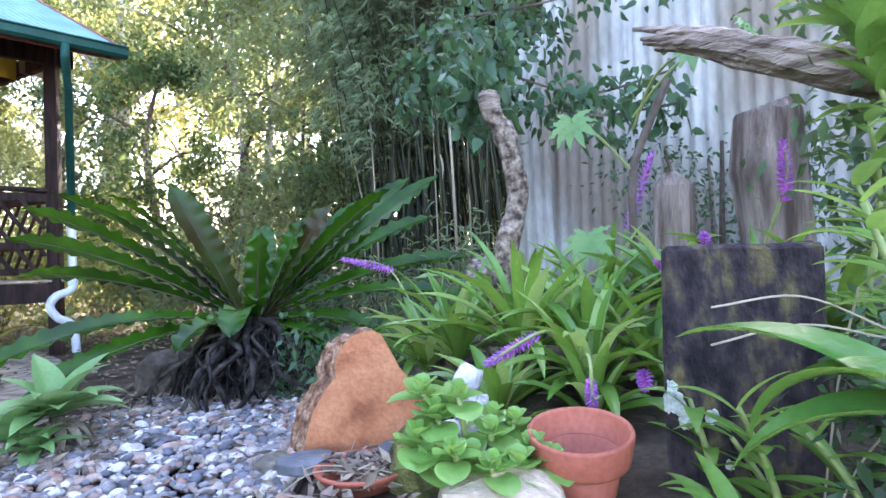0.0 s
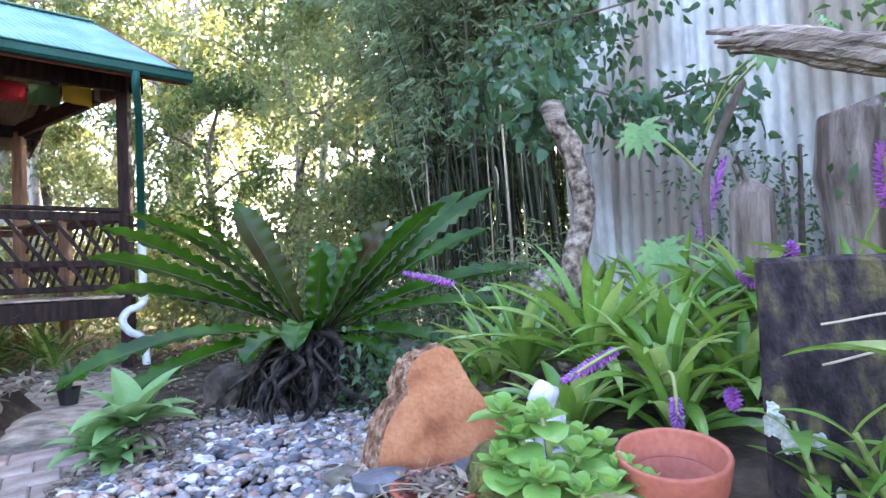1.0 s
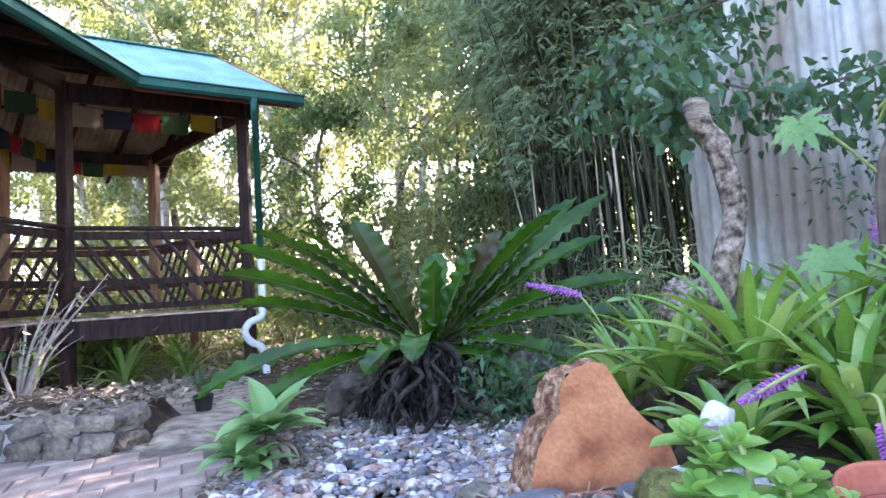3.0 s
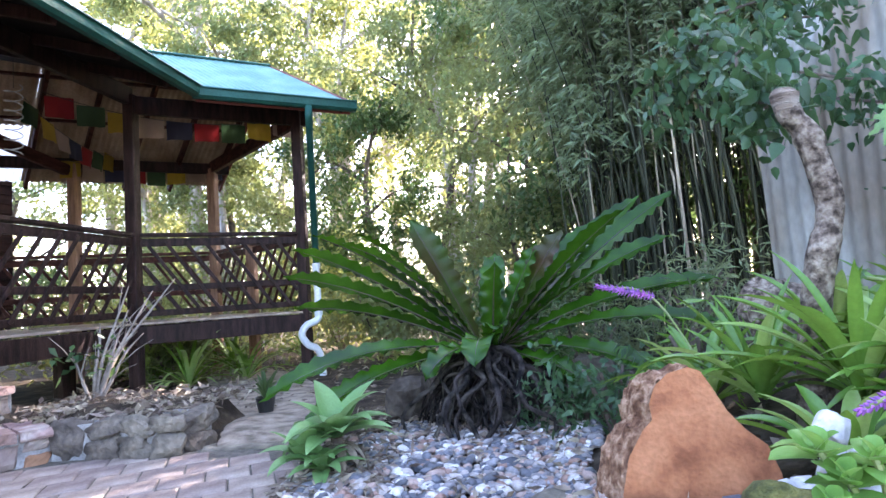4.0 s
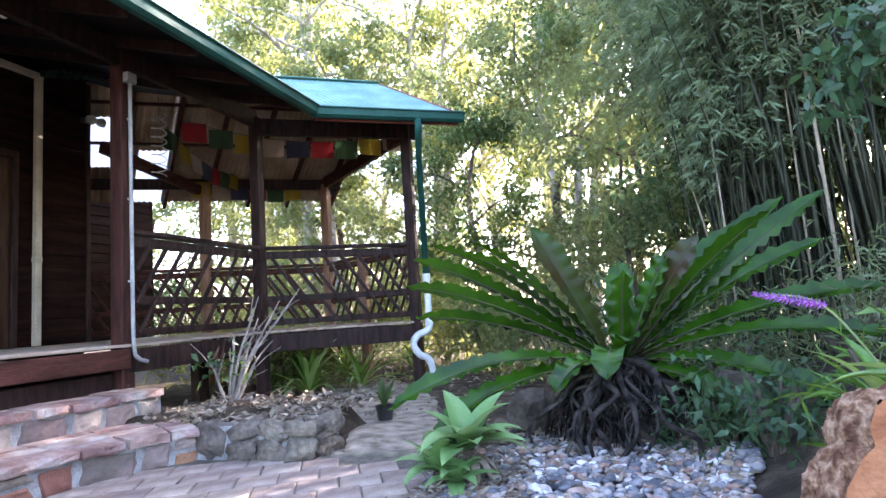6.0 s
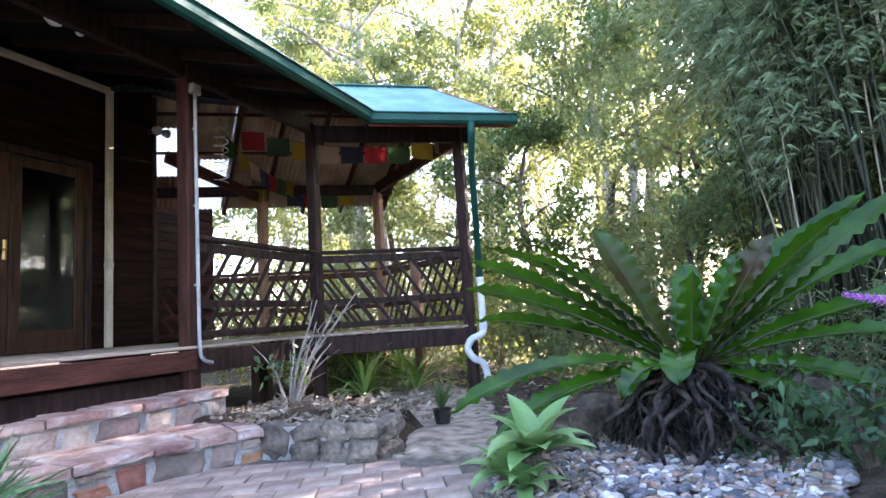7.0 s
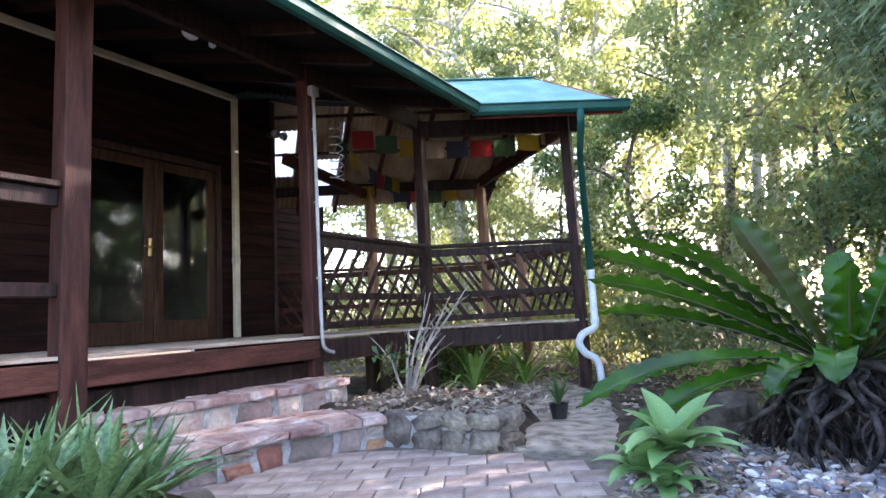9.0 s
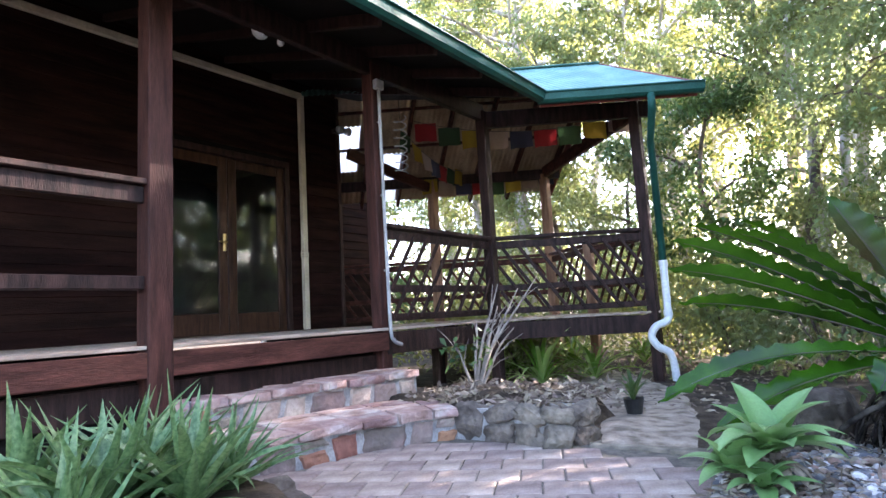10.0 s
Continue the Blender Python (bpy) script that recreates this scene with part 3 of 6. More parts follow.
    part("upper_pipe", tube([top, top + Vector((0, 0, -0.15)), elbow, foot], 0.042, 12), GUTTER, pipe, smooth=True)
    pts = curve([foot, wing(UD + 0.13, -0.05, 0.8), wing(UD + 0.1, -0.07, 0.66), wing(UD - 0.05, -0.1, 0.6), wing(UD - 0.11, -0.1, 0.49), wing(UD - 0.04, -0.1, 0.37), wing(UD + 0.1, -0.07, 0.28), wing(UD + 0.15, -0.05, 0.0), wing(UD + 0.15, -0.05, -0.8)], 5)
    part("lower_pipe", tube(pts, 0.043, 12), PVC, pipe, "white plastic pipe with an offset bend", smooth=True)
    for z in (1.35, 0.78):
        part("collar", tube([wing(UD + 0.13, -0.05, z), wing(UD + 0.13, -0.05, z - 0.07)], 0.05, 12), PVC, pipe)


house()


def railing(p, q, lean=1, name="deck_railing", top=1.75, mat=None):
    """Rails between two posts with slanting slats between them."""
    p, q = Vector(p), Vector(q)
    mat = mat or DARKWOOD
    o = thing(name, "dark stained timber deck railing with slanting slats", "railing", "deck railings")
    up = Vector((0, 0, 1))
    part("top_rail", span(p + up * (top - 0.02), q + up * (top - 0.02), 0.12, 0.04), mat, o)
    part("upper_rail", span(p + up * (top - 0.1), q + up * (top - 0.1), 0.04, 0.09), mat, o)
    part("middle_rail", span(p + up * (DECK + 0.36), q + up * (DECK + 0.36), 0.04, 0.07), mat, o)
    part("lower_rail", span(p + up * (DECK + 0.09), q + up * (DECK + 0.09), 0.04, 0.07), mat, o)
    d = q - p
    ln = d.length
    run, step = 0.55, 0.2
    k = -run
    side = Vector((d.y, -d.x, 0)).normalized() * 0.035
    z0, z1 = DECK + 0.08, top - 0.1
    while k < ln:
        a, b = k, k + run
        ta, tb = max(0.0, (0.03 - a) / run), min(1.0, (ln - 0.03 - a) / run)
        if tb - ta > 0.12:
            w = lambda t: (a + run * t) / ln
            e0 = p + d * w(ta) + up * (z0 + (z1 - z0) * ta if lean > 0 else z1 - (z1 - z0) * ta) + side
            e1 = p + d * w(tb) + up * (z0 + (z1 - z0) * tb if lean > 0 else z1 - (z1 - z0) * tb) + side
            part("slat", span(e0, e1, 0.02, 0.04, 0.003), mat, o)
        k += step
    return o


railing((FX, 3.68, 0), (FX, 5.44, 0), 1)
railing(wing(0.06, 0, 0), wing(UD - 0.06, 0, 0), -1)
railing(wing(UD, 0.06, 0), wing(UD, 1.28, 0), -1, mat=REDWOOD)
railing(wing(UD, 1.42, 0), wing(UD, DEPTH - 0.06, 0), -1, mat=REDWOOD)
railing(wing(UD - 0.06, DEPTH, 0), wing(0.06, DEPTH, 0), 1, mat=REDWOOD)
railing(wing(-0.06, DEPTH, 0), wing(-2.4, DEPTH, 0), 1, mat=REDWOOD)


def plain_rail():
    o = thing("verandah_rail", "dark stained two-bar timber verandah rail", "railing")
    part("top_rail", span((FX, -3, 1.81), (FX, 1.48, 1.81), 0.13, 0.04), DARKWOOD, o)
    part("upper_rail", span((FX, -3, 1.73), (FX, 1.48, 1.73), 0.045, 0.11), DARKWOOD, o)
    part("lower_rail", span((FX, -3, 1.17), (FX, 1.48, 1.17), 0.07, 0.085), DARKWOOD, o)


plain_rail()


def house_wall():
    wx = -6.4
    wall = thing("wall_front", "red-brown weatherboard house wall with verandah shade in its colour", "wall", kind="structure")
    y0, y1, door0, door1, head = -3.0, 5.25, 2.72, 4.33, 2.88
    z = DECK
    row = 0
    while z < 4.2:
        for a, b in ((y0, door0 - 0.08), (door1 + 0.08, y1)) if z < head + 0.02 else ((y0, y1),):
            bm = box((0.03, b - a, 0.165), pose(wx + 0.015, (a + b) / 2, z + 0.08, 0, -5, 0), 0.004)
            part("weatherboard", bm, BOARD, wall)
        z += 0.15
        row += 1
    part("wall_core", box((0.1, door0 - y0 - 0.06, 3.6), pose(wx - 0.06, (y0 + door0 - 0.06) / 2, 2.4), 0), SHADEBOARD, wall)
    part("wall_core", box((0.1, y1 - door1 - 0.06, 3.6), pose(wx - 0.06, (y1 + door1 + 0.06) / 2, 2.4), 0), SHADEBOARD, wall)
    part("wall_core", box((0.1, door1 - door0 + 0.12, 1.4), pose(wx - 0.062, (door0 + door1) / 2, head + 0.76), 0), SHADEBOARD, wall)
    part("corner_board", box((0.06, 0.06, 3.3), pose(wx + 0.02, y1 + 0.02, 2.42)), DARKWOOD, wall)
    side = thing("wall_side", "sunlit red-brown weatherboard return wall behind the verandah", "wall", kind="structure")
    z = DECK
    while z < 4.0:
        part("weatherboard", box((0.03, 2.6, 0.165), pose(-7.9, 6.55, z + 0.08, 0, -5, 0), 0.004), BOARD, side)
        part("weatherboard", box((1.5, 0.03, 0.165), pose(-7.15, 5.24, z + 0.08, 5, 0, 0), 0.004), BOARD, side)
        z += 0.15
    part("wall_core", box((0.1, 2.6, 3.4), pose(-7.99, 6.55, 2.3), 0), SHADEBOARD, side)
    part("wall_core", box((1.5, 0.1, 3.4), pose(-7.2, 5.16, 2.3), 0), SHADEBOARD, side)
    # room behind the doors
    room = thing("room_shell", "painted room behind the glass doors, its dimness put into the paint", "room", kind="structure")
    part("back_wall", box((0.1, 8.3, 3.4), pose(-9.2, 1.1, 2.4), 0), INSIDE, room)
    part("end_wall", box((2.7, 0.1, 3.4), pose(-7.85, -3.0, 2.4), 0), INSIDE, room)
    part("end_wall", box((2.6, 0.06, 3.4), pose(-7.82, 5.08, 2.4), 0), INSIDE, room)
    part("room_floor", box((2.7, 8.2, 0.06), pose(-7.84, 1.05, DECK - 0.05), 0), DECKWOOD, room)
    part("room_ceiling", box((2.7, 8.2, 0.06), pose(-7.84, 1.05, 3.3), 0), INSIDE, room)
    # double doors
    door = thing("door_1", "varnished timber double doors with tall glass panes, closed", "door", kind="structure")
    zc, h = (DECK + head) / 2, head - DECK
    part("door_frame", box((0.1, 0.07, h + 0.08), pose(wx, door0 - 0.035, zc + 0.04)), DARKWOOD, door)
    part("door_frame", box((0.1, 0.07, h + 0.08), pose(wx, door1 + 0.035, zc + 0.04)), DARKWOOD, door)
    part("door_frame", box((0.1, door1 - door0 + 0.14, 0.08), pose(wx + 0.003, (door0 + door1) / 2, head + 0.04)), DARKWOOD, door)
    mid = (door0 + door1) / 2
    for a, b in ((door0, mid), (mid, door1)):
        leaf = part("door_leaf", box((0.045, 0.11, h - 0.02), pose(wx, a + 0.06, zc)), DOORWOOD, door)
        part("stile", box((0.045, 0.11, h - 0.02), pose(wx, b - 0.06, zc)), DOORWOOD, leaf)
        part("head_rail", box((0.044, b - a - 0.23, 0.12), pose(wx, (a + b) / 2, head - 0.07)), DOORWOOD, leaf)
        part("foot_rail", box((0.044, b - a - 0.23, 0.24), pose(wx, (a + b) / 2, DECK + 0.13)), DOORWOOD, leaf)
        pane = part("pane", box((0.006, b - a - 0.22, h - 0.38), pose(wx, (a + b) / 2, zc + 0.06), 0), GLASS, leaf)
        pane.visible_shadow = False
    part("door_handle", joined([tube([(wx + 0.03, mid - 0.05, 1.85), (wx + 0.08, mid - 0.05, 1.85), (wx + 0.08, mid - 0.15, 1.85)], 0.01, 8), tube([(wx + 0.024, mid - 0.05, 1.75), (wx + 0.03, mid - 0.05, 1.95)], 0.022, 8)]), BRASS, door, "brass lever handle")
    pipe = thing("wall_pipe", "cream square pipe along the wall and down beside the doors", "pipe")
    part("upright", box((0.06, 0.075, 3.13), pose(wx + 0.09, 4.58, DECK + 1.57)), CREAM, pipe)
    part("crosspiece", box((0.06, 5.4, 0.075), pose(wx + 0.093, 1.92, 3.9)), CREAM, pipe)
    part("joint", box((0.07, 0.085, 0.06), pose(wx + 0.09, 4.58, 1.75)), CREAM, pipe)


house_wall()


def house_fixtures():
    c = thing("conduit", "grey electrical conduit with a junction box on the post", "conduit")
    x, y = FX + 0.075, 3.62
    part("junction_box", box((0.06, 0.1, 0.09), pose(x, y, 3.07)), GREYMETAL, c)
    part("tube", tube(curve([(x, y, 3.05), (x, y + 0.005, 2.2), (x, y + 0.01, 1.4), (x, y + 0.02, 0.78), (x, y + 0.06, 0.66), (x, y + 0.16, 0.62)], 5), 0.017, 8), GREYMETAL, c, smooth=True)
    for z in (2.7, 2.0, 1.3):
        part("saddle", box((0.012, 0.06, 0.02), pose(x - 0.008, y + 0.005, z)), GREYMETAL, c)
    lamp = thing("ceiling_lamp", "white glass globe lamp under the dark verandah ceiling, unlit", "lamp", at=pose(-4.65, 2.82, 3.58))
    part("globe", moved(lathe([(0.002, -0.09), (0.05, -0.075), (0.08, -0.035), (0.085, 0.0), (0.07, 0.045), (0.045, 0.06)], 16), pose(0, 0, 0)), PVC, lamp, "white glass globe", smooth=True)
    part("holder", moved(lathe([(0.045, 0.05), (0.05, 0.14)], 12), pose(0, 0, 0)), BLACK, lamp)
    s = thing("sensor_light", "small white sensor light beside the globe lamp", "lamp", at=pose(-4.6, 3.0, 3.52))
    part("body", moved(lathe([(0.02, -0.05), (0.035, -0.03), (0.03, 0.06)], 10), pose(0, 0, 0)), PVC, s, smooth=True)
    part("arm", tube([(0, 0, 0.05), (0, 0, 0.12)], 0.012, 8), BLACK, s)
    f = thing("flood_light", "small twin flood light on the house corner", "lamp", at=pose(-6.3, 5.2, 3.55))
    for dy in (-0.07, 0.07):
        part("head", moved(lathe([(0.02, 0), (0.05, 0.04), (0.06, 0.1)], 12), pose(0.08, dy, 0, 0, 110, 0)), GREYMETAL, f, smooth=True)
    part("bracket", box((0.08, 0.14, 0.05)), BLACK, f)
    w = thing("wind_spinner", "hanging silver spiral wind spinner under the roof", "ornament", at=pose(-4.35, 4.35, 2.72))
    pts = [(0.07 * math.cos(a * 0.5), 0.07 * math.sin(a * 0.5), 0.32 - a * 0.0072) for a in range(0, 90)]
    part("coil", tube(pts, 0.006, 5), GREYMETAL, w, smooth=True)
    part("string", tube([(0, 0, 0.3), (0, 0, 0.95)], 0.003, 5), BLACK, w)


house_fixtures()


def prayer_flags(p, q, count, sag, first):
    o = thing("flag_string", "string of faded red, yellow, green, cream and blue cloth flags", "flags", "cloth flag strings")
    p, q = Vector(p), Vector(q)
    line = [p.lerp(q, i / 24) - Vector((0, 0, sag * 4 * (i / 24) * (1 - i / 24))) for i in range(25)]
    part("string", tube(line, 0.004, 5), BLACK, o)
    d = (q - p).normalized()
    out = Vector((d.y, -d.x, 0)).normalized()
    for i in range(count):
        t = (i + 0.5) / count
        c = p.lerp(q, t) - Vector((0, 0, sag * 4 * t * (1 - t)))
        w, h = (q - p).length / count * 0.92, 0.23
        verts, faces = [], []
        ph = rnd(0, 6)
        for a in range(6):
            for b in range(5):
                s, z = a / 5 - 0.5, b / 4
                verts.append(c + d * (s * w) + Vector((0, 0, -z * h - 0.02 * z * math.sin(ph + s * 3))) + out * (0.035 * z * math.sin(ph + s * 7)))
        faces = [(a * 5 + b, a * 5 + b + 1, a * 5 + b + 6, a * 5 + b + 5) for a in range(5) for b in range(4)]
        part("flag", (verts, faces), FLAGS[(first + i) % 5], o, smooth=True)


prayer_flags(wing(-0.7, 0.6, 3.45), wing(UD + 0.2, 0.4, 3.3), 9, 0.2, 0)
prayer_flags(wing(-0.9, 0.5, 3.35), wing(0.5, DEPTH - 0.02, 3.2), 7, 0.16, 1)
prayer_flags(wing(-0.2, DEPTH - 0.1, 3.1), wing(UD + 0.2, DEPTH + 0.1, 3.15), 8, 0.12, 2)


# ---- stone steps, rock wall, paving, gravel ----
def slab(outline, z0, z1, seed, rough=0.012):
    """A flat stone with an uneven rim and top."""
    verts, faces = [], []
    k = len(outline)
    off = Vector((seed * 1.9, seed * 0.7, seed))
    cx, cy = sum(p[0] for p in outline) / k, sum(p[1] for p in outline) / k
    rim = [(z0, 0.97), (z0 + 0.2 * (z1 - z0), 1.0), (z0 + 0.82 * (z1 - z0), 1.0), (z1, 0.985)]
    for z, s in rim:
        for i, p in enumerate(outline):
            w = noise.noise(Vector((p[0] * 9, p[1] * 9, z * 20)) + off) * rough
            verts.append((cx + (p[0] - cx) * s + w, cy + (p[1] - cy) * s - w, z + w * 0.7))
    for r in range(3):
        for i in range(k):
            faces.append((r * k + i, r * k + (i + 1) % k, (r + 1) * k + (i + 1) % k, (r + 1) * k + i))
    verts.append((cx, cy, z1 + 0.004))
    faces += [(3 * k + i, 3 * k + (i + 1) % k, 4 * k) for i in range(k)]
    faces.append(tuple(range(k - 1, -1, -1)))
    return verts, faces


def path_at(line, s):
    """A point and its outward side at the length s along a line of points."""
    for a, b in zip(line, line[1:]):
        d = Vector((b[0] - a[0], b[1] - a[1], 0))
        if s <= d.length:
            break
        s -= d.length
    d.normalize()
    return Vector((a[0], a[1], 0)) + d * s, d, Vector((d.y, -d.x, 0))


def face_stone(line, total, s0, s1, z0, z1, skew0, skew1, seed):
    """A split stone in a mortared face, with slanting ends, a worn rim and an uneven front."""
    verts, faces = [], []
    nx, nz = 8, 6
    off = Vector((seed * 2.3, seed * 0.9, seed * 5.1))
    for i in range(nx + 1):
        for k in range(nz + 1):
            u, w = i / nx, k / nz
            a = s0 + 0.008 + skew0 * (w - 0.5) * 2
            b = s1 - 0.008 + skew1 * (w - 0.5) * 2
            e = min(u, 1 - u) * (s1 - s0), min(w, 1 - w) * (z1 - z0)
            g = noise.noise(Vector((u * 2.1, w * 2.1, 0)) + off)
            st = a + (b - a) * u + 0.012 * noise.noise(Vector((0, w * 3, seed))) * (i in (0, nx))
            p, d, out = path_at(line, min(max(st, 0.001), total - 0.001))
            depth = 0.012 + 0.016 * g + 0.008 * noise.noise(Vector((u * 6, w * 6, 3)) + off) - 0.03 * max(0.0, 1 - min(e) / 0.018) ** 2
            q = p + out * depth
            verts.append((q.x, q.y, z0 + 0.006 + (z1 - z0 - 0.012) * w + 0.01 * noise.noise(Vector((u * 3, seed, 1)) + off) * (k in (0, nz))))
    m = nz + 1
    faces = [(i * m + k, (i + 1) * m + k, (i + 1) * m + k + 1, i * m + k + 1) for i in range(nx) for k in range(nz)]
    return verts, faces


def masonry(name, label, line, height, cap_depth, mat, caps, mats_extra=(), zbase=0.0, mean=0.2, cap_mat=None):
    """A faced stone wall along a line: mortared face stones and, where wanted, flat capping stones."""
    o = thing(name, label, "steps" if caps else "wall")
    total = sum(math.hypot(b[0] - a[0], b[1] - a[1]) for a, b in zip(line, line[1:]))
    core_v, core_f = [], []
    m = 24
    for i in range(m + 1):
        p, d, out = path_at(line, total * i / m * 0.9999)
        lip = 0.016 if caps else 0.03
        for q, z in ((p - out * lip * 0.3, zbase - 0.3), (p - out * lip * 0.3, zbase + height - lip), (p - out * cap_depth, zbase + height - lip), (p - out * cap_depth, zbase - 0.3)):
            core_v.append((q.x, q.y, z))
    for i in range(m):
        for k in range(3):
            core_f.append((i * 4 + k, (i + 1) * 4 + k, (i + 1) * 4 + k + 1, i * 4 + k + 1))
    core_f += [(0, 1, 2, 3), tuple(m * 4 + k for k in (3, 2, 1, 0))]
    part("mortar_core", (core_v, core_f), MORTAR, o)
    top = zbase + height - (0.05 if caps else 0.0)
    s, k = 0.0, 0
    skew = 0.0
    while s < total - 0.04:
        w = min(rnd(0.6, 1.5) * mean, total - s)
        if total - s - w < 0.1:
            w = total - s
        turn = rnd(-0.03, 0.03)
        rows = (1 if rnd(0, 1) < 0.6 else 2) if caps else RNG.choice((1, 2, 2))
        cuts = [-0.03] + [(top - zbase) * (r + 1 + rnd(-0.22, 0.22)) / rows for r in range(rows - 1)] + [top - zbase]
        for r in range(rows):
            a, b = zbase + cuts[r], zbase + cuts[r + 1]
            mm = RUSTSTONE if mats_extra and rnd(0, 1) < 0.2 else mat
            if caps:
                part("stone", face_stone(line, total, s, s + w, a, b, skew, turn, k * 3 + r), mm, o)
            else:
                p, d, out = path_at(line, s + w / 2)
                bm = rock((w * rnd(0.48, 0.56), 0.06, (b - a) * rnd(0.48, 0.6)), k * 3 + r + mean, 0.34, 3)
                ob_m = Matrix.Translation(p + Vector((0, 0, (a + b) / 2)) - out * rnd(0.01, 0.05)) @ Matrix.Rotation(math.atan2(d.y, d.x), 4, "Z") @ Matrix.Rotation(rnd(-0.3, 0.3), 4, "Y")
                part("stone", bm, mm, o, at=ob_m)
        skew = turn
        s += w
        k += 1
    if caps:
        s = 0.0
        while s < total - 0.05:
            w = min(rnd(0.22, 0.5), total - s)
            if total - s - w < 0.15:
                w = total - s
            split, back = cap_depth * rnd(0.28, 0.4), cap_depth * rnd(0.58, 0.72)
            for a, b in ((-0.035, split), (split, back), (back, cap_depth)):
                pts = []
                for e in range(5):
                    p, d, out = path_at(line, s + 0.008 + (w - 0.016) * e / 4)
                    pts.append(p - out * (a + 0.008 + rnd(-0.024, 0.02)))
                for e in range(4, -1, -1):
                    p, d, out = path_at(line, s + 0.008 + (w - 0.016) * e / 4)
                    pts.append(p - out * (b - 0.006 + rnd(-0.025, 0.012)))
                sl = slab([(q.x, q.y) for q in pts], zbase + height - 0.05 - rnd(0, 0.012), zbase + height + rnd(-0.006, 0.008), s * 7 + a, 0.022)
                part("capping_stone", sl, cap_mat or CAPSTONE, o)
            s += w
    return o


LOWER = [(-3.62, 1.45), (-3.42, 1.7), (-3.25, 2.0), (-3.17, 2.5), (-2.98, 2.95), (-2.86, 3.12)]
UPPER = [(-4.05, 1.5), (-3.86, 1.85), (-3.82, 2.4), (-3.72, 3.0), (-3.66, 3.62)]
masonry("lower_stone_step", "curved stone step of mortared pinkish brown flagstones", LOWER, 0.21, 0.72, STEPSTONE, True, (1,), mean=0.24)
masonry("upper_stone_step", "upper step of mortared pinkish brown flagstones below the deck", UPPER, 0.21, 0.75, STEPSTONE, True, (1,), zbase=0.2, mean=0.24)
masonry("rock_retaining_wall", "low rough wall of grey brown rocks holding soil", [(-2.86, 3.1), (-2.55, 3.14), (-2.2, 3.12), (-2.04, 3.2), (-2.0, 3.5)], 0.24, 0.3, WALLROCK, False, mean=0.19)


def mound():
    verts, faces = [], []
    k = 18
    for j in range(k + 1):
        for i in range(k + 1):
            x, y = -4.2 + 2.25 * i / k, 3.15 + 1.35 * j / k
            e = min(1.0, 6 * min(i, k - i) / k, 5 * min(j + 2, k - j) / k)
            verts.append((x, y, -0.3 + (0.52 + 0.09 * noise.noise(Vector((x * 3, y * 3, 0)))) * e))
    faces = [(j * (k + 1) + i, j * (k + 1) + i + 1, (j + 1) * (k + 1) + i + 1, (j + 1) * (k + 1) + i) for j in range(k) for i in range(k)]
    tagged(part("soil_mound", (verts, faces), SOIL, smooth=True), "soil bed behind the rock wall strewn with dry leaves", "soil", kind="structure")
    n = 900
    pts = np.stack([np.random.uniform(-3.5, -2.05, n), np.random.uniform(3.2, 4.2, n), np.random.uniform(0.2, 0.28, n)], 1)
    ways = np.random.normal(size=(n, 3)) * [1, 1, 0.35]
    ob = cloud_part("dry_leaves", leaf_cloud(pts, ways, np.random.uniform(0.05, 0.12, n), np.random.uniform(0.015, 0.04, n), 0.1), LITTER)
    tagged(ob, "dry grey brown fallen leaves on the soil bed", "leaf litter", kind="stuff")


mound()


def sandy_path():
    """Pale trodden ground that leads from the paving down below the deck."""
    left, right = [(-2.0, 3.3), (-2.35, 4.0), (-2.85, 4.8), (-3.3, 5.6), (-4.2, 6.4), (-5.4, 7.2)], [(-1.2, 3.3), (-1.3, 4.0), (-1.5, 4.8), (-1.9, 5.8), (-2.8, 7.2), (-4.2, 8.6)]
    a, b = curve([(x, y, 0) for x, y in left], 6), curve([(x, y, 0) for x, y in right], 6)
    m, verts = 12, []
    for p, q in zip(a, b):
        for k in range(m + 1):
            v = p.lerp(q, k / m)
            rim = min(1.0, 4 * min(k, m - k) / m)
            verts.append((v.x, v.y, ground_z(v.x, v.y) + 0.025 * noise.noise(Vector((v.x * 1.7, v.y * 1.7, 0))) - 0.02 + 0.03 * rim + 0.004 * noise.noise(v * 7)))
    faces = [(i * (m + 1) + k, i * (m + 1) + k + 1, (i + 1) * (m + 1) + k + 1, (i + 1) * (m + 1) + k) for i in range(len(a) - 1) for k in range(m)]
    tagged(part("path", (verts, faces), SAND, smooth=True), "pale sandy trodden path down below the deck", "path", kind="structure")


sandy_path()


def pebble_shape(seed):
    bm = bmesh.new()
    bmesh.ops.create_uvsphere(bm, u_segments=7, v_segments=4, radius=1.0)
    for v in bm.verts:
        c = v.co.copy()
        v.co = c * (1 + 0.25 * noise.noise(c * 1.1 + Vector((seed * 5.1, 0, seed))))
        v.co.z *= 0.6
    me = bpy.data.meshes.new("pebble")
    bm.to_mesh(me)
    bm.free()
    me.polygons.foreach_set("use_smooth", [True] * len(me.polygons))
    me.materials.append(PEBBLE)
    return me


def in_gravel(x, y):
    left = -0.98 + 0.1 * math.sin(y * 4) + 0.25 * sm(2.9, 3.5, y)
    return left < x < 0.42 + 0.06 * math.sin(y * 5) - 0.1 * sm(1.75, 1.5, y) and 1.2 < y < 3.45 + 0.1 * math.sin(x * 6)


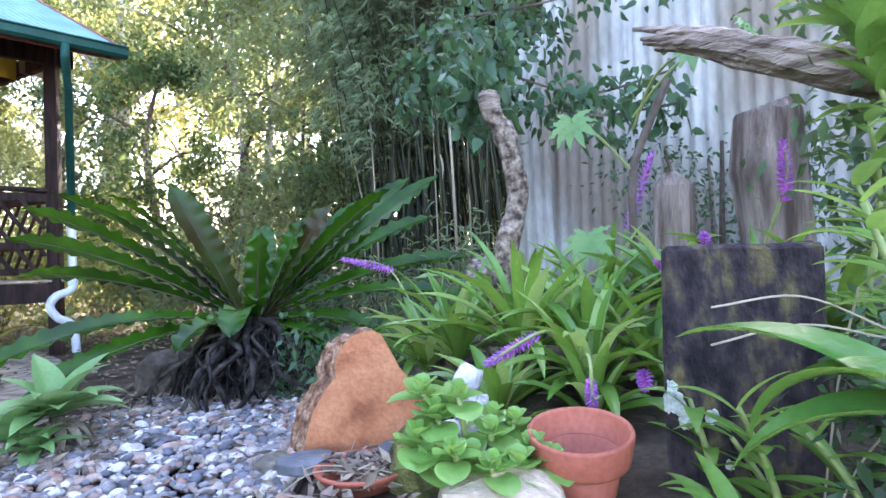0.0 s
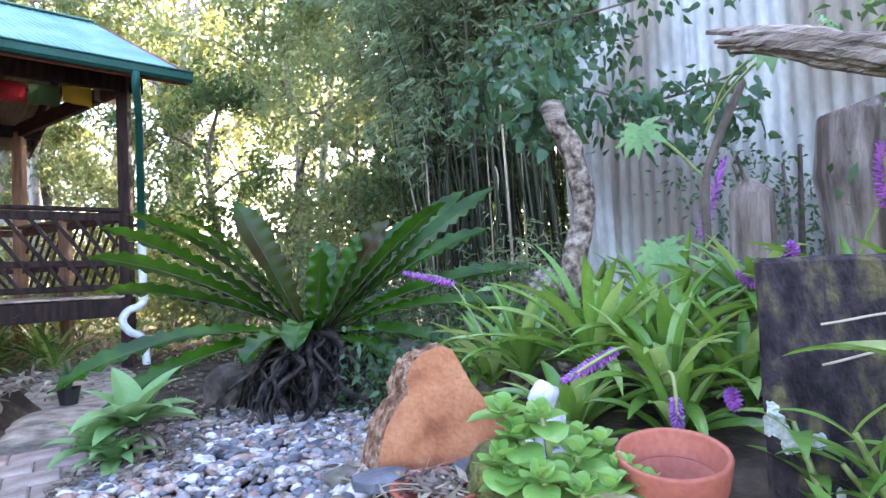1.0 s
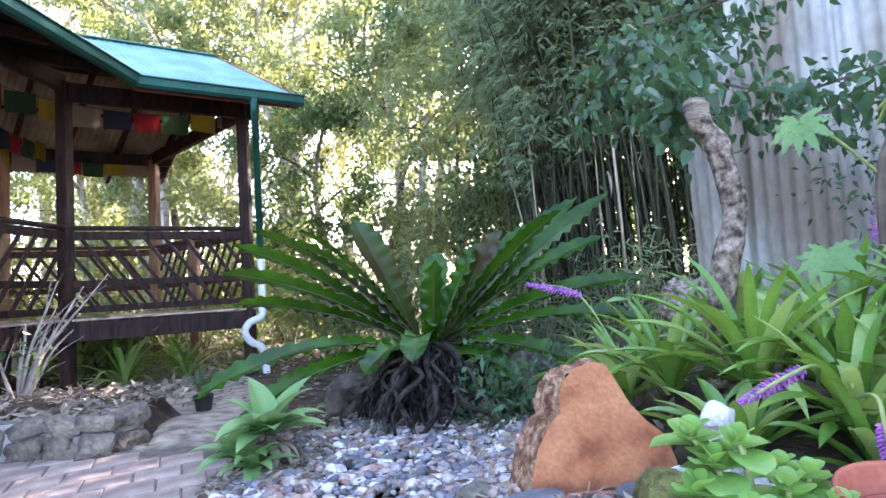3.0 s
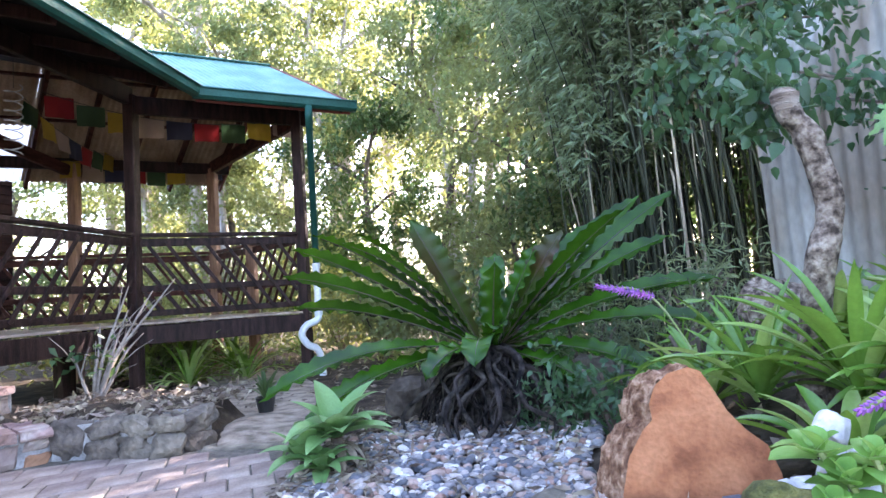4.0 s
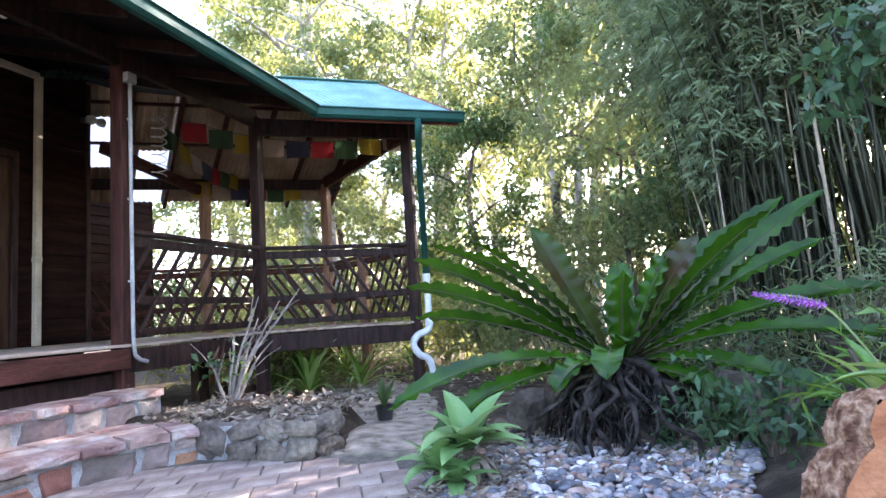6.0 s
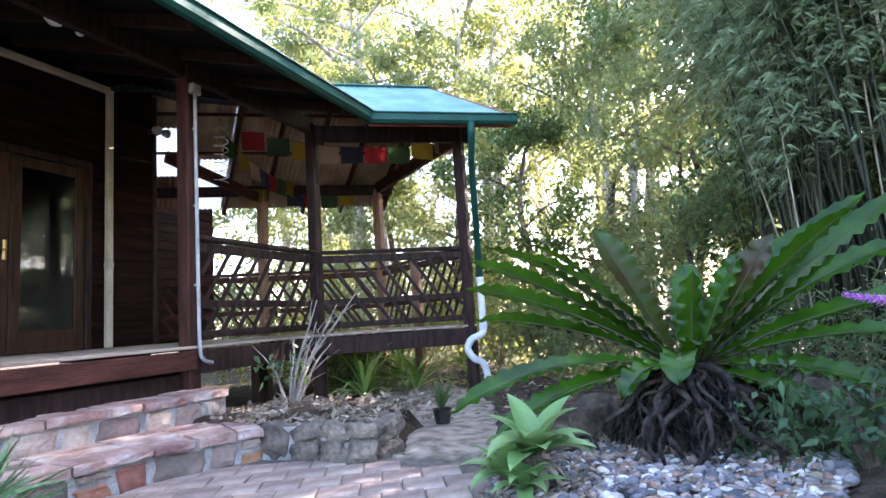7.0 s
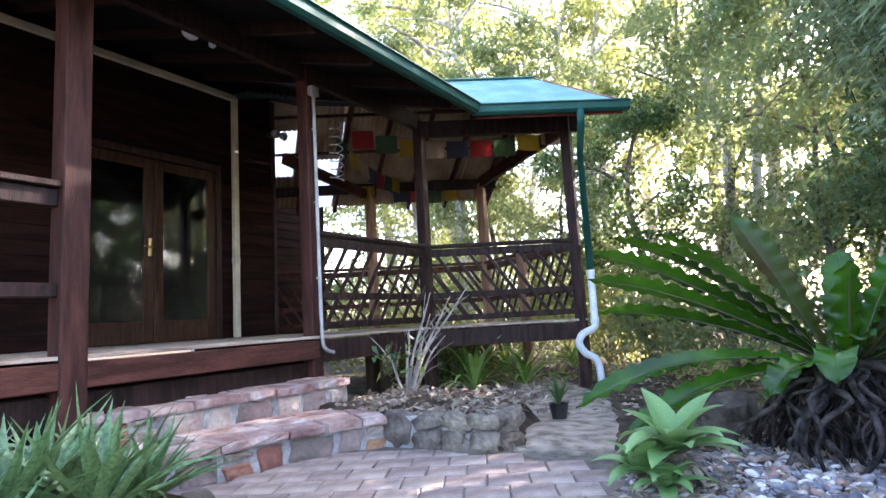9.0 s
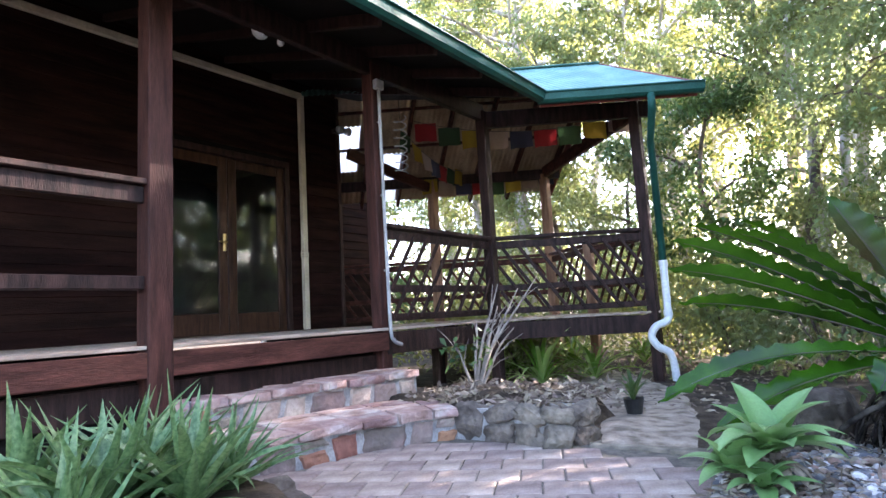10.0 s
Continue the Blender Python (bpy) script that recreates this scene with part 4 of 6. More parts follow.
def plants_of_blades(name, label, category, place, leaves, mat, ring=0.03, **kw):
    """A rosette of leaves; leaves: rows of length, width, elevation, droop, azimuth."""
    o = thing(name, label, category, kw.pop("group", ""), at=pose(*place))
    part_name = kw.pop("part_name", "leaf")
    for ln, w, el, dr, az in leaves:
        part(part_name, blade(ln, w, el, dr, **kw), mat, o, at=pose(ring * math.cos(radians(az)), ring * math.sin(radians(az)), rnd(-0.01, 0.02), 0, 0, az), smooth=True)
    return o


def on_ground(x, y, dz=0.0):
    return (x, y, ground_z(x, y) + dz)


# ---- bird's nest fern ----
def frond(length, width, elev, droop, roll, n=34):
    """A wavy-edged strap frond along +x, turned about its own midrib by roll degrees."""
    verts, faces = [], []
    x = z = 0.0
    ph, waves = rnd(0, 6), length / rnd(0.085, 0.11)
    across = 8
    for i in range(n + 1):
        t = i / n
        a = radians(elev - droop * t ** 1.4)
        if i:
            x += length / n * math.cos(a)
            z += length / n * math.sin(a)
        w = (0.3 + 0.7 * sm(0.0, 0.4, t)) * (1 - max(0.0, (t - 0.72) / 0.28) ** 2.4)
        w = max(w, 0.03) * width / 2
        up = Vector((-math.sin(a), 0, math.cos(a)))
        r = radians(roll * (0.35 + 0.65 * t))
        side = Vector((0, math.cos(r), 0)) + up * math.sin(r)
        top = up * math.cos(r) - Vector((0, math.sin(r), 0))
        for k in range(across + 1):
            q = 2 * k / across - 1
            e = abs(q)
            ripple = 0.016 * e ** 1.5 * math.sin(ph + waves * 2 * math.pi * t + (1.4 if q > 0 else 0)) * min(1, 5 * t)
            verts.append(Vector((x, 0, z)) + side * w * q * (1 + 0.07 * e * math.sin(ph * 3 + waves * 2 * math.pi * t)) + top * (w * 0.3 * e + ripple))
    m = across + 1
    for i in range(n):
        for k in range(across):
            faces.append((i * m + k, i * m + k + 1, (i + 1) * m + k + 1, (i + 1) * m + k))
    return verts, faces


def nest_fern():
    o = thing("birds_nest_fern", "huge dark green nest fern with wavy fronds on roots", "fern", at=pose(-0.1, 3.62, 0.0))
    crown = 0.5
    brown = "upright frond with a brown spore-covered back"
    pale = "drooping pale front frond"
    # azimuth, length, elevation, droop, width, roll, material, label
    rows = [
        (168, 1.55, 46, 26, 0.155, 40, FERN_LEAF, ""), (180, 1.5, 40, 22, 0.155, 46, FERN_LEAF, ""), (158, 1.35, 52, 26, 0.15, 36, FERN_LEAF, ""), (191, 1.4, 35, 26, 0.155, 50, FERN_LEAF, ""),
        (174, 1.25, 54, 34, 0.15, 30, FERN_LEAF, ""), (186, 1.3, 27, 26, 0.15, 44, FERN_LEAF, ""), 
        (207, 1.45, 12, 44, 0.18, -30, FERN_LEAF, pale), (216, 1.25, 2, 36, 0.17, -22, FERN_LEAF, pale),
        (10, 1.6, 42, 10, 0.15, 50, FERN_LEAF, ""), (20, 1.5, 48, 16, 0.15, 46, FERN_LEAF, ""), (3, 1.35, 40, 24, 0.15, 44, FERN_LEAF, ""), (352, 1.2, 52, 18, 0.15, -44, FERN_LEAF, ""),
        (15, 1.15, 57, 26, 0.17, 40, FERN_LEAF, ""), (355, 1.45, 27, 28, 0.17, 40, FERN_LEAF, ""), (346, 1.4, 20, 36, 0.15, 34, FERN_LEAF, ""),
        (334, 1.25, 8, 46, 0.17, 28, FERN_LEAF, ""), (320, 1.05, -4, 34, 0.16, 22, FERN_LEAF, ""),
        (80, 0.72, 74, 20, 0.17, 10, FERN_LEAF, ""), (300, 0.58, 84, 12, 0.16, 5, FERN_LEAF, ""),
        (193, 0.98, 66, 4, 0.23, -66, FERN_BROWN, brown), (350, 0.88, 60, 6, 0.2, 62, FERN_BROWN, brown), (357, 0.74, 70, 10, 0.16, 55, FERN_LEAF, ""),
        (262, 0.5, 44, 120, 0.18, 0, FERN_LEAF, pale), (234, 0.6, 18, 70, 0.17, -8, FERN_LEAF, pale), (285, 0.36, 62, 80, 0.14, 5, FERN_LEAF, ""),
    ]
    for az, ln, el, dr, w, roll, mat, label in rows:
        m = pose(0.05 * math.cos(radians(az)), 0.05 * math.sin(radians(az)), crown, 0, 0, az)
        f = part("frond", frond(ln, w * rnd(0.94, 1.06), el, dr, roll), mat, o, label, at=m, smooth=True)
        pts, x, z = [], 0.0, 0.0
        for i in range(35):
            a = radians(el - dr * (i / 34) ** 1.4)
            if i:
                x, z = x + ln / 34 * math.cos(a), z + ln / 34 * math.sin(a)
            if i % 4 == 0:
                pts.append((x, 0, z))
        part("midrib", tube(pts, [0.0085 - 0.0008 * i for i in range(9)], 5), FERN_RIB, f, smooth=True)
    # mound of roots
    core = rock((0.25, 0.23, 0.2), 3.3, 0.5, 4)
    part("root_mound", core, ROOT, o, at=pose(0.02, 0, 0.2))
    for i in range(150):
        a = radians(rnd(0, 360) if i % 3 else rnd(180, 360))
        r1 = rnd(0.34, 0.52) if i % 7 else rnd(0.55, 0.72)
        pts = []
        for k in range(7):
            q = k / 6
            r = 0.1 + (r1 - 0.1) * (0.25 * q + 0.75 * math.sin(q * 1.57)) * (1.0 if q > 0.9 else rnd(0.9, 1.08))
            b = a + rnd(-0.22, 0.22)
            pts.append((r * math.cos(b), r * math.sin(b), (crown - 0.03) * (1 - q ** 1.6) + 0.03 + rnd(-0.03, 0.03) * (q < 0.95)))
        rr = rnd(0.004, 0.013) if i % 7 else rnd(0.014, 0.024)
        part("root", tube(curve(pts, 3), [rr * (1 - 0.02 * j) for j in range(19)], 6, jitter=0.18), ROOT, o, smooth=True)


nest_fern()


def stone_ring():
    for x, y, s, lab in ((-0.72, 3.95, (0.2, 0.13, 0.16), "grey concrete block behind the fern"), (0.55, 3.9, (0.22, 0.14, 0.18), "grey rock at the fern's foot"), (0.35, 3.35, (0.18, 0.12, 0.1), "grey mossy rock at the fern's foot"), (0.2, 1.98, (0.09, 0.06, 0.05), "pale mossy rock beside the gravel")):
        ob = part("garden_rock", rock(s, x * 9, 0.2), WALLROCK, None, at=pose(x, y, ground_z(x, y) + s[2] * 0.7, 0, 0, rnd(0, 90)))
        tagged(ob, lab, "rock", "garden rocks")


stone_ring()


# ---- red cut stone, saucer, pot, block, statue ----
def cut_slab():
    o = thing("cut_log_slab", "upright cut slab with smooth orange-red face and rough bark edge", "slab", at=pose(0.503, 1.22, 0.335, -8, 0, -4) @ Matrix.Scale(0.67, 4))
    outline = [(-0.235, 0.0), (-0.225, 0.1), (-0.195, 0.22), (-0.14, 0.31), (-0.105, 0.345), (-0.11, 0.4), (-0.085, 0.46), (-0.04, 0.5), (0.03, 0.52), (0.07, 0.505), (0.1, 0.45), (0.14, 0.37), (0.19, 0.31), (0.25, 0.26), (0.28, 0.17), (0.285, 0.0)]
    k = len(outline)
    v = [(x, -0.03, z) for x, z in outline] + [(x * 0.985 + 0.003, 0.0, z * 0.99) for x, z in outline]
    part("cut_face", (v, [tuple(range(k)), tuple(range(2 * k - 1, k - 1, -1))] + [(i, k + i, k + (i + 1) % k, (i + 1) % k) for i in range(k)]), CUTFACE, o, "smooth orange-red cut face")
    verts, faces = [], []
    fine = []
    for (x0, z0), (x1, z1) in zip(outline, outline[1:]):
        fine += [(x0 + (x1 - x0) * t / 6, z0 + (z1 - z0) * t / 6) for t in range(6)]
    fine.append(outline[-1])
    m = len(fine)
    rows = 9
    for r in range(rows):
        for i, (x, z) in enumerate(fine):
            w = 1.015 + 0.04 * noise.noise(Vector((x * 14, z * 14, r * 0.7))) + 0.03 * noise.noise(Vector((x * 60, z * 60, r * 0.5))) + 0.025 * noise.noise(Vector((x * 30, z * 30, r * 3.0))) - 0.05 * abs(r - 3) / 5
            verts.append((x * w - 0.012 * r, -0.024 + r * 0.024, z * w))
    for r in range(rows - 1):
        faces += [(r * m + i, r * m + i + 1, (r + 1) * m + i + 1, (r + 1) * m + i) for i in range(m - 1)]
    faces.append(tuple((rows - 1) * m + i for i in range(m)))
    part("bark_edge", (verts, faces), BARKEDGE, o, "rough ridged brown bark rim")


cut_slab()


def saucer():
    o = thing("terracotta_saucer", "shallow terracotta saucer full of dry leaves", "saucer", at=pose(0.487, 1.06, 0.36) @ Matrix.Scale(0.9, 4))
    part("dish", lathe([(0.088, 0.0), (0.115, 0.035), (0.122, 0.042), (0.118, 0.048), (0.108, 0.044), (0.085, 0.012), (0.02, 0.01)], 32), TERRACOTTA, o, smooth=True)
    n = 220
    a, r = np.random.uniform(0, 6.28, n), 0.085 * np.sqrt(np.random.uniform(0, 1, n))
    pts = np.stack([r * np.cos(a), r * np.sin(a), np.random.uniform(0.025, 0.06, n)], 1)
    cloud_part("dry_leaf_filling", leaf_cloud(pts, np.random.normal(size=(n, 3)) * [1, 1, 0.25], np.random.uniform(0.03, 0.07, n), np.random.uniform(0.008, 0.02, n), 0.0), LITTER, o, "dry curled grey brown leaves")
    for k in range(2):
        t = thing("dry_straw", "long dry straw blade over the saucer", "straw", "dry straws")
        part("blade", tube(curve([(0.3 + 0.03 * k, 1.06 + 0.05 * k, 0.35), (0.38, 1.03 + 0.04 * k, 0.405), (0.48 + 0.05 * k, 1.0, 0.405), (0.57 + 0.04 * k, 0.97, 0.38)], 5), 0.0016, 5), DRYCULM, t)


saucer()


def pot():
    p = thing("terracotta_pot", "empty terracotta pot with a thick rim", "pot", at=pose(0.873, 0.73, 0.385, 9, -4, 0))
    part("wall", lathe([(0.052, 0.0), (0.072, 0.125), (0.066, 0.125), (0.048, 0.02), (0.02, 0.016)], 36), TERRACOTTA, p, smooth=True)
    ring = lathe([(0.072, 0.112), (0.086, 0.114), (0.087, 0.118), (0.094, 0.165), (0.092, 0.17), (0.086, 0.169), (0.084, 0.165), (0.076, 0.124), (0.068, 0.12)], 36)
    part("rim", (ring[0], ring[1][:-2]), TERRACOTTA, p, "thick rolled pot rim", smooth=True)


pot()


def jade_block():
    b = part("sandstone_block", rock((0.115, 0.075, 0.12), 4.4, 0.1, 3), SANDBLOCK, None, at=pose(0.7, 0.655, 0.385, 0, 0, -12))
    tagged(b, "tan sandstone block with a succulent growing over it", "stone block")
    o = thing("jade_succulent", "bright green succulent with round paddle leaves on a tan block", "succulent", at=pose(0.685, 0.73, 0.485))
    heads = ((-0.075, 0.03, 0.09, 0.055), (-0.02, -0.03, 0.03, 0.05), (0.05, -0.06, 0.02, 0.055), (0.09, -0.01, 0.03, 0.05), (-0.06, -0.06, 0.05, 0.045), (0.04, 0.06, 0.07, 0.045), (0.0, -0.08, 0.03, 0.045), (-0.09, 0.08, 0.12, 0.06), (0.12, -0.05, 0.02, 0.04), (-0.11, 0.0, 0.06, 0.055), (-0.03, 0.04, 0.12, 0.05), (0.02, 0.0, 0.06, 0.05), (0.08, 0.05, 0.06, 0.045), (-0.1, -0.02, 0.03, 0.05))
    for x, y, z, s in heads:
        st = part("stem", tube(curve([(x * 0.4, y * 0.4, -0.06), (x * 0.8, y * 0.8, z - 0.03), (x, y, z + 0.01)], 3), 0.006, 6), STEM, o)
        turn = rnd(0, 90)
        for i in range(8):
            az, el = turn + i * 137.5, 80 - i * 12
            ln = s * (0.55 + 0.1 * i)
            part("leaf", blade(ln, ln * 1.05, el, 25, 8, 4, 0.22, shape="round"), JADE, st, at=pose(x, y, z + 0.012 - 0.003 * i, 0, 0, az), smooth=True)


jade_block()


def statue():
    bm = bmesh.new()
    for c, s in (((0, 0, 0.1), (0.03, 0.03, 0.038)), ((0.004, 0, 0.02), (0.03, 0.028, 0.06)), ((0.03, -0.015, 0.055), (0.016, 0.016, 0.02)), ((0.01, 0.005, -0.06), (0.05, 0.04, 0.06))):
        k = len(bm.verts)
        bmesh.ops.create_icosphere(bm, subdivisions=3, radius=1.0, matrix=Matrix.Translation(c) @ Matrix.Diagonal((*s, 1)))
    for v in bm.verts:
        v.co += Vector((1, 1, 1)) * 0.018 * noise.noise(v.co * 42)
    o = part("statue", bm, WHITESTONE, None, at=pose(0.745, 1.09, 0.462) @ Matrix.Scale(1.05, 4), smooth=True)
    tagged(o, "small weathered white stone garden statue among succulents", "statue")
    for x, y, z, s in ((0.69, 1.16, 0.4, 0.05), (0.8, 1.12, 0.41, 0.06), (0.86, 1.06, 0.4, 0.045)):
        r = part("white_rock", rock((s, s * 0.9, s), x * 30, 0.5, 3), WHITESTONE, None, at=pose(x, y, z))
        tagged(r, "knobbly white coral-like rock beside the succulent", "rock", "white rocks")


statue()


def moss_and_slate():
    m = part("moss_cushion", rock((0.085, 0.08, 0.1), 8.2, 0.35, 3), MOSS, None, at=pose(0.625, 1.02, 0.39) @ Matrix.Scale(0.9, 4), smooth=True)
    tagged(m, "olive green moss cushion beside the saucer", "moss")
    for x, y, w, d, tilt, yaw in ((0.36, 1.13, 0.14, 0.1, 4, 20), (0.58, 1.13, 0.12, 0.1, 24, 40), (0.06, 2.58, 0.19, 0.14, 14, 25), (-0.4, 2.62, 0.13, 0.1, 8, 60), (-0.32, 2.2, 0.12, 0.07, 8, 15)):
        pts = [(w * rnd(0.42, 0.56) * math.cos(a), d * rnd(0.42, 0.56) * math.sin(a)) for a in (0.2, 0.9, 1.7, 2.5, 3.3, 4.1, 4.8, 5.6)]
        s = part("slate_piece", slab(pts, -0.012, 0.012, x * 11, 0.006), SLATE, None, at=pose(x, y, ground_z(x, y) + 0.035, tilt, 0, yaw))
        tagged(s, "flat dark blue-grey slate piece on the gravel", "stone", "slate pieces")


moss_and_slate()


# ---- timber on the garden's raised side ----
def sleeper():
    o = thing("timber_sleeper", "upright dark weathered timber sleeper with moss and lichen", "timber", at=pose(1.155, 0.66, 0.32, 0, 0, -30))
    bm = box((0.255, 0.1, 1.1), None, 0.008)
    bmesh.ops.subdivide_edges(bm, edges=bm.edges[:], cuts=5, use_grid_fill=True)
    for v in bm.verts:
        v.co += Vector((1, 1, 0.5)) * 0.010 * noise.noise(Vector((v.co.x * 14, v.co.y * 14, v.co.z * 4)))
    part("timber", bm, SLEEPER, o)
    for x, z, s in ((-0.115, 0.27, 0.024), (-0.095, 0.245, 0.02), (-0.055, 0.25, 0.016), (-0.03, 0.17, 0.01), (-0.118, 0.3, 0.014)):
        part("lichen_patch", rock((s, 0.006, s * 1.2), x * 77 + z, 0.7, 3), LICHEN, o, "pale crusty lichen", at=pose(x, -0.051, z) @ Matrix.Scale(0.62, 4))


sleeper()


def logs():
    d = thing("driftwood_log", "weathered split driftwood log lying over the stump", "log")
    strips = []
    for i in range(13):
        a = i * 2.4
        r = 0.026 * math.sqrt(i / 13) + 0.003
        dy, dz = r * math.cos(a), r * math.sin(a)
        s0 = rnd(0, 0.1)
        pts = [(1.31 + s0 * 0.5, 1.27 - s0 * 0.9 + dy * 0.6, 1.49 + dz - s0 * 0.45), (1.40 + dy * 0.4, 1.12 + dy, 1.43 + dz), (1.5 + dy * 0.5, 0.95 + dy, 1.33 + dz * 1.2), (1.62 + dy, 0.75 + dy, 1.22 + dz * 1.5), (1.75 + dy, 0.5, 1.12 + dz * 1.5)]
        part("wood_strip", tube(curve(pts, 5), [0.006 + 0.013 * min(1, j / 6) * rnd(0.7, 1.2) for j in range(21)], 7, jitter=0.25), DRIFT, d)
    s = thing("cut_stump", "grey cut timber stump behind the sleeper", "stump", at=pose(1.75, 1.27, 0.3))
    part("wood", tube([(0, 0, 0), (0, 0, 0.3), (0.01, 0, 0.6), (-0.01, 0, 0.8), (0, 0, 0.97), (-0.01, 0.0, 1.0)], [0.125, 0.115, 0.1, 0.1, 0.095, 0.08], 18, jitter=0.12), STUMP, s)
    m = part("mossy_stump", tube([(1.55, 1.5, 0.2), (1.56, 1.5, 0.7), (1.56, 1.49, 1.08), (1.55, 1.5, 1.12)], [0.12, 0.085, 0.06, 0.03], 14, jitter=0.25), STUMP, None)
    tagged(m, "low mottled grey-brown stump behind the bromeliads", "stump")
    t = thing("pruned_trunk", "pruned crooked tree trunk with mottled pale bark", "trunk")
    part("trunk", tube(curve([(1.0, 1.75, 0.35), (1.02, 1.7, 0.75), (1.035, 1.66, 0.92), (1.06, 1.66, 1.0), (1.075, 1.66, 1.1), (1.05, 1.66, 1.22), (1.03, 1.66, 1.3), (1.0, 1.66, 1.345), (0.985, 1.66, 1.385)], 4), [0.05] * 4 + [0.042] * 8 + [0.036, 0.036, 0.037, 0.038, 0.04, 0.04, 0.038, 0.037, 0.036, 0.037, 0.04, 0.043, 0.04, 0.034, 0.034, 0.032, 0.034, 0.036, 0.036, 0.036, 0.034], 12, jitter=0.03), MOTTLED, t, smooth=True)
    part("cut_end", tube([(0.985, 1.66, 1.375), (0.98, 1.655, 1.42), (0.982, 1.655, 1.432)], [0.036, 0.04, 0.032], 10, jitter=0.08), DRIFT, t, "pale sawn end")
    r = part("weathered_rock", rock((0.12, 0.09, 0.12), 5.7, 0.45, 3), MOTTLED, None, at=pose(1.15, 2.3, 0.74))
    tagged(r, "pale weathered rock among the bromeliads", "rock")


logs()


def iron_fence():
    o = thing("corrugated_fence", "old mottled corrugated iron sheets standing as a fence", "fence")
    p0, p1 = Vector((1.62, 3.42, 0)), Vector((3.3, 1.1, 0))
    d = (p1 - p0).normalized()
    out = Vector((d.y, -d.x, 0))
    s = 0.0
    for w, z1, z0b in ((0.32, 2.12, 2.3), (0.62, 2.75, 2.85), (0.7, 2.6, 2.7), (0.76, 2.8, 2.75), (0.7, 2.5, 2.6)):
        k = int(w / 0.076 * 6)
        verts = []
        lean = rnd(-0.02, 0.02)
        for i in range(k + 1):
            a = s + w * i / k
            q = p0 + d * a - out * (0.010 * math.sin(2 * math.pi * a / 0.076) + 0.012 * (int(s * 10) % 2))
            top = z1 + (z0b - z1) * i / k
            for j in range(5):
                z = 0.1 + (top - 0.1) * j / 4
                verts.append((q.x - out.x * lean * j, q.y - out.y * lean * j, z))
        faces = [(i * 5 + j, (i + 1) * 5 + j, (i + 1) * 5 + j + 1, i * 5 + j + 1) for i in range(k) for j in range(4)]
        part("iron_sheet", (verts, faces), GALV, o, smooth=True)
        s += w - 0.05
    part("fence_rail", span(p0 - out * 0.07 + Vector((0, 0, 1.7)), p1 - out * 0.07 + Vector((0, 0, 1.7)), 0.05, 0.08), DARKWOOD, o)
    part("fence_post", box((0.1, 0.1, 2.2), pose(p0.x + 0.12, p0.y + 0.12, 1.0)), DARKWOOD, o)


iron_fence()


# ---- bromeliads and flower spikes ----
def bromeliad(x, y, z, count, ln, mats, label):
    o = thing("bromeliad", label, "bromeliad", "bromeliads", at=pose(x, y, z))
    for i in range(count):
        az = i * 137.5 + rnd(-15, 15)
        el = 84 - 58 * (i / count) + rnd(-6, 6)
        part("leaf", blade(ln * rnd(0.8, 1.25), rnd(0.032, 0.048), el, rnd(20, 85), 10, 4, 0.5, twist=rnd(-0.4, 0.4)), RNG.choice(mats), o, at=pose(0.02 * math.cos(radians(az)), 0.02 * math.sin(radians(az)), rnd(-0.03, 0.03), 0, 0, az), smooth=True)


for x, y, z, c, ln in ((1.02, 1.5, 0.56, 24, 0.36), (1.22, 1.42, 0.56, 26, 0.36), (0.86, 1.75, 0.52, 20, 0.33), (1.12, 1.22, 0.5, 22, 0.3), (1.36, 1.62, 0.6, 22, 0.36), (1.15, 1.85, 0.55, 20, 0.36), (0.88, 1.3, 0.42, 16, 0.25), (0.8, 2.1, 0.42, 18, 0.34), (1.06, 1.08, 0.46, 14, 0.2), (1.35, 1.25, 0.5, 18, 0.3), (1.6, 1.12, 0.66, 18, 0.3), (1.7, 1.0, 0.62, 16, 0.3), (1.5, 1.4, 0.72, 16, 0.28)):
    bromeliad(x, y, z, c + 7, ln, (STRAP, STRAP, STRAP_PALE), "clump of arching bright green bromeliad straps")


def flower_spike(base, mid, tip, length, width, label="purple bromeliad flower spike on a pale stem"):
    base, mid, tip = Vector(base), Vector(mid), Vector(tip)
    o = thing("flower_spike", label, "flower", "purple flower spikes")
    part("stem", tube(curve([base, mid, tip], 6), 0.0045, 6), STEM, o, smooth=True)
    d = (tip - mid).normalized()
    n = 80
    t = np.linspace(0, 1, n)
    a = np.arange(n) * 2.4
    ax = d.cross(Vector((0.2, 0.3, 1))).normalized()
    bx = d.cross(ax)
    pts = [tip - d * length * (1 - s) for s in t]
    ways = [(ax * math.cos(k) + bx * math.sin(k)) * (1.0 - 0.3 * s) + d * (0.25 + 0.9 * s ** 3) for k, s in zip(a, t)]
    core = tube([tip - d * length, tip], [0.006, 0.005], 6)
    body = [core]
    for p, w, s in zip(pts, ways, t):
        w = w.normalized() * width * (0.75 + 0.25 * math.sin(math.pi * min(1, s * 1.1)))
        body.append(tube([p, p + w * 0.6, p + w], [0.0028, 0.0034, 0.0008], 4, False))
    part("flower_head", joined(body), PURPLE, o, "dense violet and magenta spikelets")


